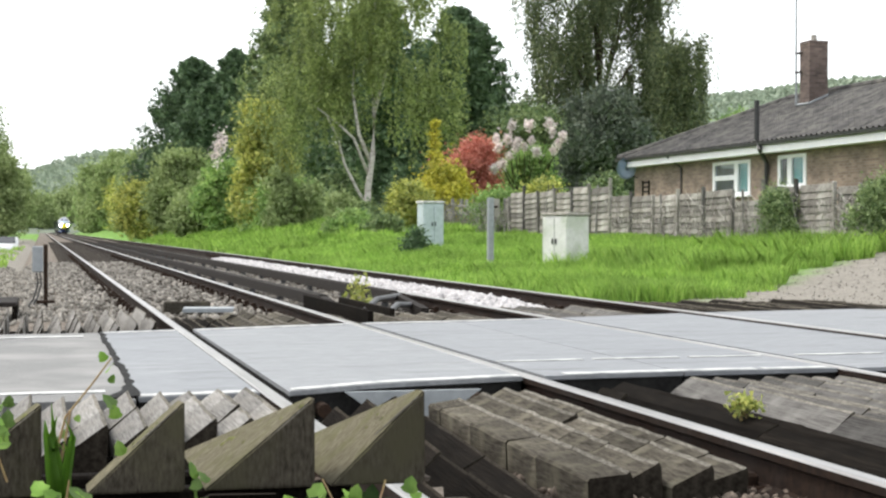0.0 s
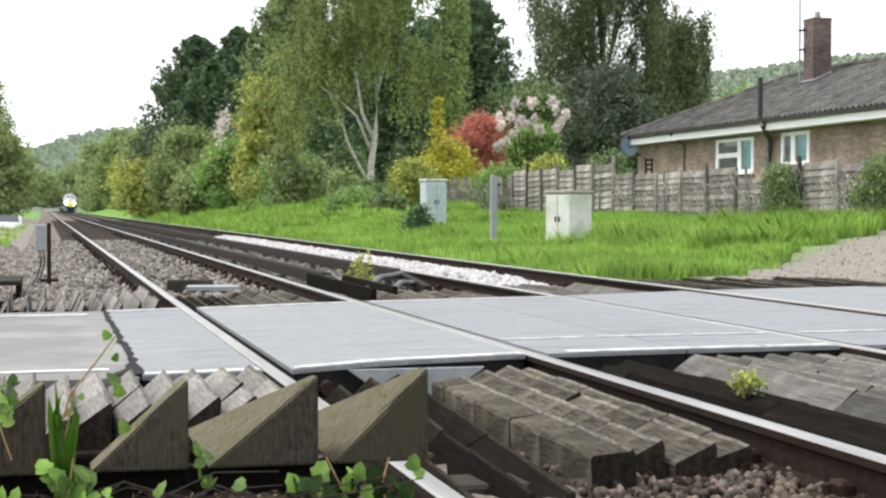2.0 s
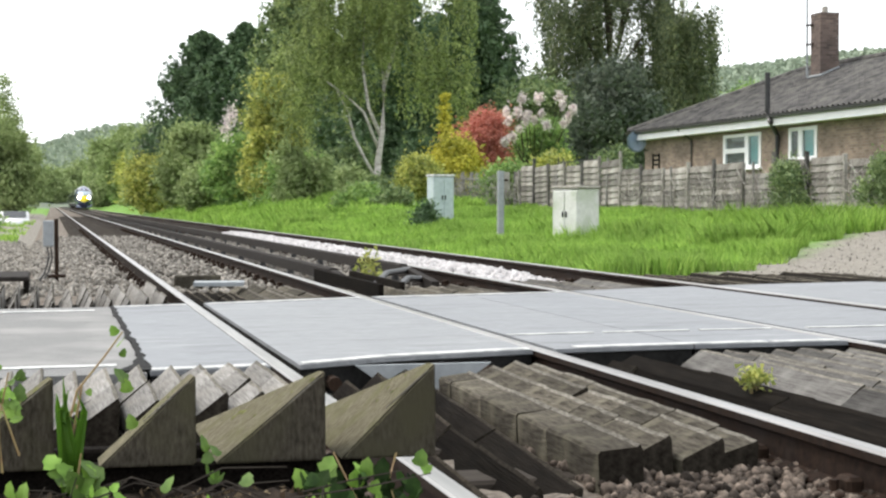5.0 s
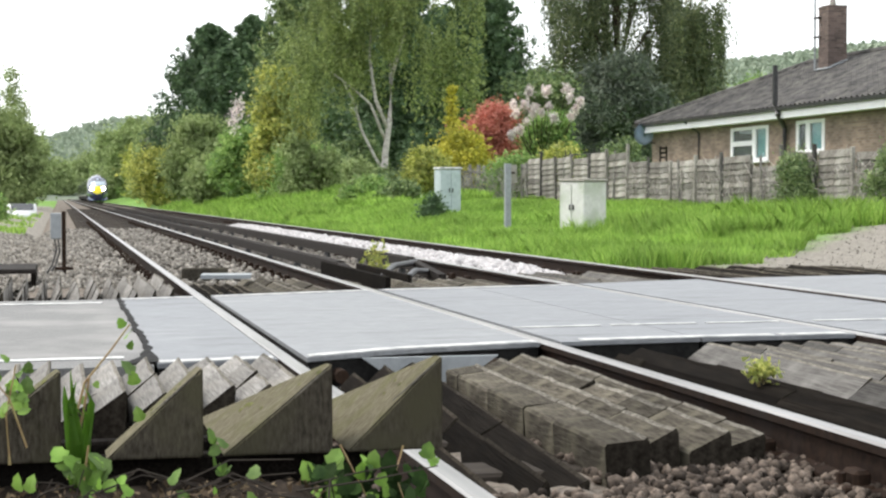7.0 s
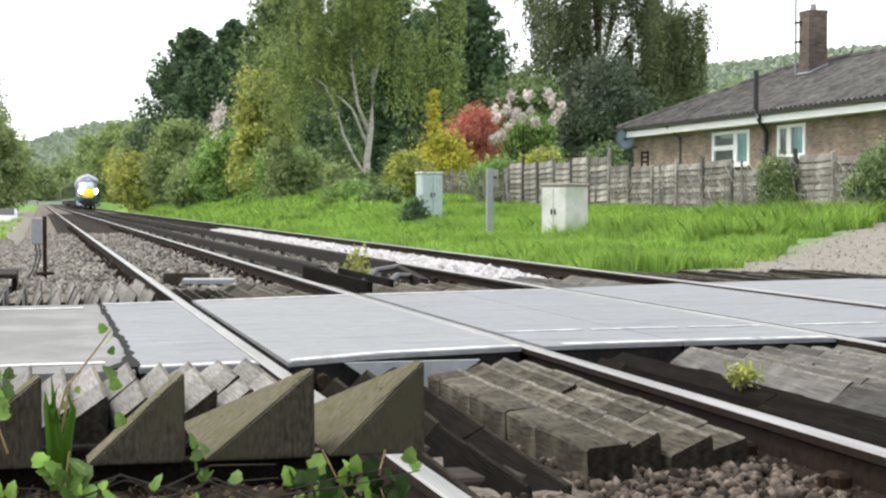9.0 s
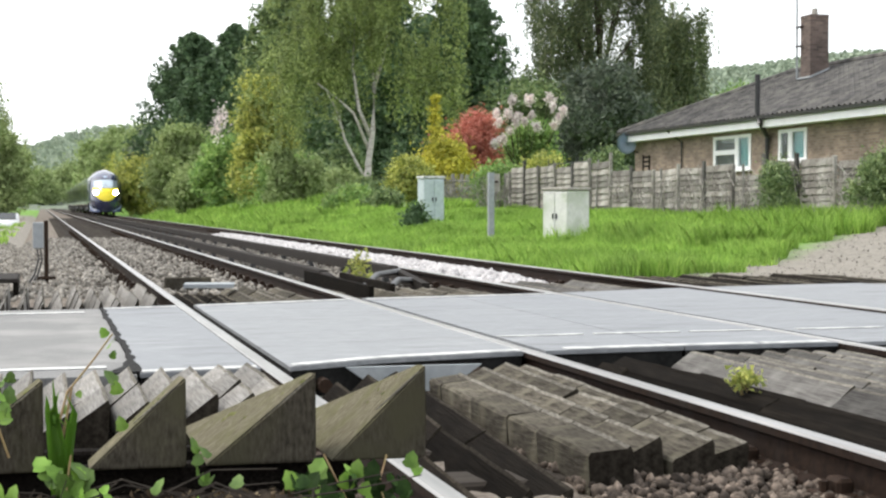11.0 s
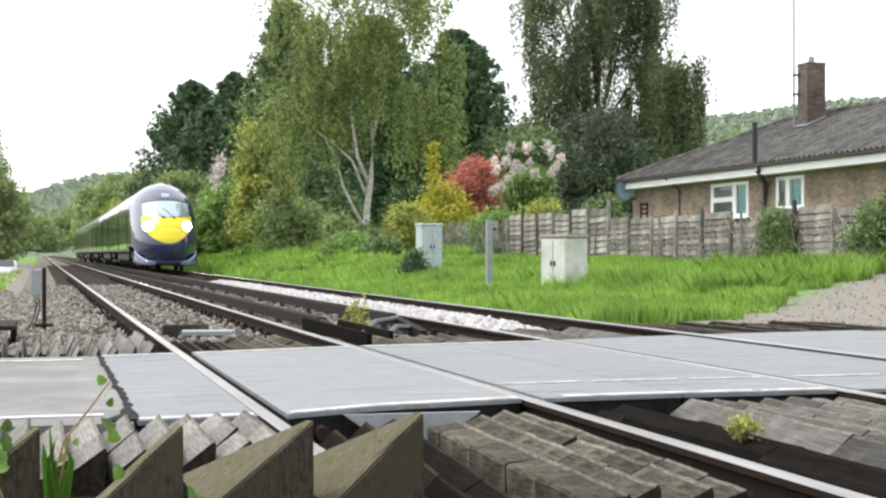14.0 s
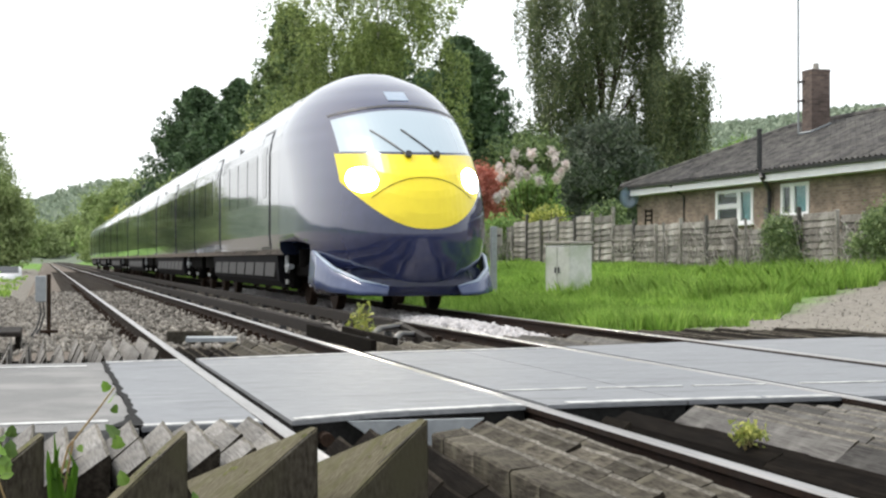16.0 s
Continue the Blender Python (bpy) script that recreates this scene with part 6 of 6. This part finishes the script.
for xl, xp, zt, ridge_len, base_len, mat_name in ((-0.2, 0.0, 0.482, 0.05, 0.1, "timber_moss"), (0.072, 0.238, 0.481, 0.05, 0.1, "timber_moss"), (0.27, 0.463, 0.483, 0.03, 0.5, "timber_moss"), (0.488, 0.66, 0.492, 0.035, 0.56, "timber_moss")):
    zb = 0.326
    bm = bmesh.new()
    f = [bm.verts.new(p) for p in ((xl, WY, zb), (xp, WY, zb), (xp, WY, zt))]
    b = [bm.verts.new(p) for p in ((xl, WY + base_len, zb), (xp, WY + base_len * 0.45, zb), (xp - 0.006, WY + ridge_len, zt))]
    bm.faces.new((f[0], f[1], f[2]))
    bm.faces.new((b[0], b[2], b[1]))
    bm.faces.new((f[0], f[2], b[2], b[0]))
    bm.faces.new((f[1], b[1], b[2], f[2]))
    bm.faces.new((f[0], b[0], b[1], f[1]))
    bmesh.ops.recalc_face_normals(bm, faces=bm.faces)
    bmesh.ops.bevel(bm, geom=bm.edges[:], offset=0.0035, segments=2, affect="EDGES")
    bm.normal_update()
    # Faces turned up to the sky take the paler, light-painted timber.
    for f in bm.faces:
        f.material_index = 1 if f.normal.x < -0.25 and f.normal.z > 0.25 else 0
    ob = part("sawn_wedge", bm, [M[mat_name], M["timber_slope_lit"]])
    tagged(ob, "mossy dark wooden wedge sawn from a guard timber", "timber wedge", "sawn timber wedges")
    # flat moss cushions on the slope and a split splinter along the top edge
    slope = math.atan2(zt - zb, xp - xl)
    for _ in range(7):
        f, q = MOSS.uniform(0.25, 0.9), MOSS.uniform(0.2, 0.8)
        deep = base_len + (ridge_len - base_len) * f
        bm = bmesh.new()
        r0 = MOSS.uniform(0.004, 0.011)
        ring = [bm.verts.new((r0 * MOSS.uniform(0.6, 1.2) * math.cos(a), r0 * MOSS.uniform(0.6, 1.2) * math.sin(a) * 1.4, 0)) for a in [2 * math.pi * i / 9 for i in range(9)]]
        tip = bm.verts.new((0, 0, 0.003))
        for i in range(9):
            bm.faces.new((ring[i], ring[(i + 1) % 9], tip))
        bm.faces.new(ring[::-1])
        o = part("moss_patch", bm, M["moss"], ob, "olive moss cushion")
        o.matrix_basis = pose(xl + (xp - xl) * f, WY + deep * q, zb + (zt - zb) * f + 0.0005, 0, -math.degrees(slope), 0)
    bm = bmesh.new()
    tube(bm, [(xp - 0.012, WY + 0.002, zt - 0.012), (xp - 0.05, WY + 0.003, zt - 0.045), (xp - 0.09, WY + 0.002, zt - 0.078)], [0.0015, 0.0024, 0.001], 5)
    part("splinter", bm, M["timber_worn"], ob, "pale splinter on the sawn edge")
# Added supports, coloured near-black for the shade in the gap below the wedges.
for y0 in (2.86, 3.05):
    bm = bmesh.new()
    box(bm, (0.95 if y0 < 2.9 else 0.8, 0.05, 0.07), at=(0.06, y0, 0.29), bevel=0.006)
    tagged(part("bearer_timber", bm, M["timber_dark"]), "added bearer under the wedges, near-black for the gap's shade", "timber")

# twigs, ivy and shoots
IV = random.Random(31)
M["litter"] = leafy("litter", [(0.03, 0.02, 0.012), (0.09, 0.06, 0.04), (0.2, 0.15, 0.1)], 0.8, 0.1)
bm = bmesh.new()
for k in range(60):
    x0, y0 = IV.uniform(-0.35, 0.45), IV.uniform(2.5, 2.76)
    z0 = float(heap_height(np.float64(x0), np.float64(y0))) + 0.01
    dx, dy = IV.uniform(-0.12, 0.12), IV.uniform(-0.05, 0.05)
    tube(bm, [(x0, y0, z0), (x0 + dx, y0 + dy, z0 + IV.uniform(0.0, 0.04)), (x0 + dx * 2, y0 + dy, z0 + IV.uniform(-0.01, 0.05))], [0.002, 0.0015, 0.001], 4)
tagged(part("dry_twigs", bm, M["sleeper"]), "dry fallen twigs on the earth mound", "twigs", kind="stuff")


def leaf_shape(bm, at, size, turn):
    """A broad leaf with three blunt lobes, folded along its rib."""
    ring = [(0, 0), (0.28, 0.05), (0.5, 0.25), (0.36, 0.45), (0.34, 0.7), (0.0, 1.0), (-0.34, 0.7), (-0.36, 0.45), (-0.5, 0.25), (-0.28, 0.05)]
    m = Matrix.Translation(at) @ turn
    mid = bm.verts.new(m @ Vector((0, 0.42 * size, 0.0)))
    vs = [bm.verts.new(m @ Vector((x * size, y * size, 0.16 * abs(x) * size - 0.1 * y * y * size))) for x, y in ring]
    for i in range(len(vs)):
        bm.faces.new((mid, vs[i], vs[(i + 1) % len(vs)]))


def sprig(name, label, spots, size, stems=(), leaf="ivy_leaf"):
    t = thing(name, Matrix(), label, "plant", "wild plants")
    for x, y, z in spots:
        bm = bmesh.new()
        leaf_shape(bm, (x, y, z), size * IV.uniform(0.45, 1.1), pose(0, 0, 0, IV.uniform(35, 105), IV.uniform(-35, 35), IV.uniform(-70, 70)))
        part("leaf", bm, M[leaf], t)
    for pts, r in stems:
        bm = bmesh.new()
        tube(bm, pts, list(np.linspace(r, r * 0.5, len(pts))), 5)
        part("stem", bm, M["stem"], t)
    return t


M["stem"] = simple("stem", (0.2, 0.1, 0.05), (0.3, 0.26, 0.1), 30, 0.6, 0, 0.1)
M["ivy_leaf"] = simple("ivy_leaf", (0.06, 0.135, 0.01), (0.125, 0.24, 0.022), 40, 0.7, 0, 0.2, 0.002, c3=(0.2, 0.32, 0.06), big=9, piece=0.5)


def near_spot(bearing, drop, y):
    """A place at depth y by bearing and drop from the eye, both per unit of depth."""
    return bearing * y, y, EYE[2] - drop * y


sprig("bramble_shoot", "young climbing shoot with small bright leaves", [near_spot(0.0375 + 0.0004 * k, 0.079 + 0.0022 * k, 2.75) for k in (0, 3, 6, 13, 16, 26)] + [near_spot(0.02, 0.115, 2.75), near_spot(0.012, 0.125, 2.75), near_spot(-0.02, 0.118, 2.76), near_spot(-0.028, 0.125, 2.76)], 0.03,
      [([near_spot(0.006, 0.175, 2.74), near_spot(0.008, 0.135, 2.74), near_spot(0.014, 0.112, 2.75), near_spot(0.03, 0.092, 2.75), near_spot(0.041, 0.077, 2.75)], 0.0028), ([near_spot(0.004, 0.17, 2.74), near_spot(0.013, 0.13, 2.74), near_spot(0.017, 0.108, 2.74)], 0.0032)])
sprig("ivy_plant", "bright green ivy at the foot of the wedges", [near_spot(IV.uniform(0.0, 0.028), IV.uniform(0.152, 0.18), 2.7) for _ in range(14)], 0.042, [([near_spot(0.01, 0.19, 2.7), near_spot(0.014, 0.165, 2.7), near_spot(0.016, 0.15, 2.7)], 0.003)])
sprig("ivy_plant", "bright green ivy at the foot of the wedges", [near_spot(IV.uniform(0.09, 0.1), IV.uniform(0.148, 0.172), 2.76) for _ in range(7)], 0.03)
sprig("ivy_plant", "glossy green ivy under the wedges", [near_spot(IV.uniform(0.15, 0.205), IV.uniform(0.165, 0.195), 2.72) for _ in range(16)] + [near_spot(0.225, 0.166, 2.72), near_spot(0.232, 0.17, 2.72)], 0.04)
# Shade under the wedges is put into this darker copy of ivy_leaf.
M["ivy_shaded"] = simple("ivy_shaded", (0.008, 0.02, 0.005), (0.028, 0.06, 0.012), 40, 0.85, 0, 0.2, 0.002, c3=(0.02, 0.035, 0.012), big=9, piece=0.6)
sprig("ivy_plant", "hanging ivy under the wedges, leaf colour darkened for shade", [near_spot(IV.uniform(0.15, 0.222), IV.uniform(0.172, 0.2), IV.uniform(2.66, 2.82)) for _ in range(70)], 0.036, [([near_spot(0.17, 0.155, 2.8), near_spot(0.18, 0.175, 2.75), near_spot(0.19, 0.195, 2.72)], 0.002), ([near_spot(0.21, 0.157, 2.8), near_spot(0.205, 0.175, 2.75), near_spot(0.212, 0.195, 2.72)], 0.002)], "ivy_shaded")
sprig("ivy_plant", "scattered ivy leaves on the mound", [near_spot(IV.uniform(-0.05, 0.12), IV.uniform(0.172, 0.2), 2.62) for _ in range(18)], 0.03)
grass_blades = thing("grass_tuft", Matrix(), "few long green grass blades by the wedge", "grass", "wild plants")
for k in range(11):
    bm = bmesh.new()
    q = IV.uniform(0, 1)
    pts = [Vector(near_spot(0.006 + 0.01 * q, 0.178, 2.73)), Vector(near_spot(0.004 + 0.014 * q, 0.15, 2.73 - 0.01 * q)), Vector(near_spot(0.0 + 0.02 * q + IV.uniform(-0.004, 0.004), 0.12 + 0.012 * IV.random(), 2.73)), Vector(near_spot(-0.006 + 0.03 * q + IV.uniform(-0.008, 0.008), 0.1 + 0.035 * IV.random(), 2.72))]
    wide = IV.uniform(0.0035, 0.0075)
    prev = None
    for p, f in zip(pts, (0.8, 1.0, 0.75, 0.08)):
        cur = [bm.verts.new(p + Vector((-wide * f, 0, 0))), bm.verts.new(p + Vector((0, 0.003 * f, 0))), bm.verts.new(p + Vector((wide * f, 0, 0)))]
        if prev:
            for e in (0, 1):
                bm.faces.new((prev[e], prev[e + 1], cur[e + 1], cur[e]))
        prev = cur
    bmesh.ops.solidify(bm, geom=bm.faces[:], thickness=0.0006)
    part("blade", bm, M["ivy"], grass_blades)
sprig("bramble_shoot", "leafy green shoots beside the wedge", [near_spot(IV.uniform(-0.045, -0.018), IV.uniform(0.098, 0.135), 2.74) for _ in range(22)], 0.022, [([near_spot(-0.03, 0.16, 2.74), near_spot(-0.032, 0.13, 2.74), near_spot(-0.026, 0.1, 2.74)], 0.0025), ([near_spot(-0.02, 0.15, 2.73), near_spot(-0.03, 0.12, 2.73), near_spot(-0.042, 0.105, 2.73)], 0.002)])
weed = thing("yellow_weed", Matrix.Translation((3.0, 6.6, -0.12)), "small yellow-green weed between the tracks", "plant", "wild plants")
leaves("foliage", STONES.normal(size=(260, 3)) * np.array([0.035, 0.035, 0.02]) + np.array([0.0, 0, 0.13]), 0.018, M["leaf_yellow"], weed)["kind"] = "stuff"
bm = bmesh.new()
for k in range(6):
    tube(bm, [(0, 0, 0), (IV.uniform(-0.03, 0.03), 0, 0.08), (IV.uniform(-0.07, 0.07), 0, 0.15)], [0.004, 0.003, 0.002], 4)
part("stem", bm, M["stem"], weed)
weed = thing("track_weed", Matrix.Translation((3.5, 18.2, -0.2)), "thin yellow-green weed beside the third rail", "plant", "wild plants")
leaves("foliage", STONES.normal(size=(160, 3)) * np.array([0.06, 0.06, 0.12]) + np.array([0.0, 0, 0.24]), 0.045, M["leaf_yellow"], weed)["kind"] = "stuff"
bm = bmesh.new()
tube(bm, [(0, 0, 0), (0.01, 0, 0.2), (0, 0, 0.42)], [0.006, 0.004, 0.002], 4)
part("stem", bm, M["stem"], weed)

# leaf litter
n = 900
lx, ly = STONES.uniform(-0.5, 0.5, n), STONES.uniform(2.45, 2.8, n)
litter = leaves("leaf_litter", np.stack([lx, ly, heap_height(lx, ly) + STONES.uniform(0.0, 0.02, n)], -1), 0.009, M["litter"])
tagged(litter, "brown dead leaves on the earth mound", "leaf litter", kind="stuff")
def motions():
    """The train comes on along the far track at an even speed."""
    rows = []
    for k in range(33):
        t = k * 0.5
        rows.append((t, Matrix.Translation((TRACK_X, NOSE_END + SPEED * (16.0 - t), 0.0))))
    walk(train, rows)


motions()
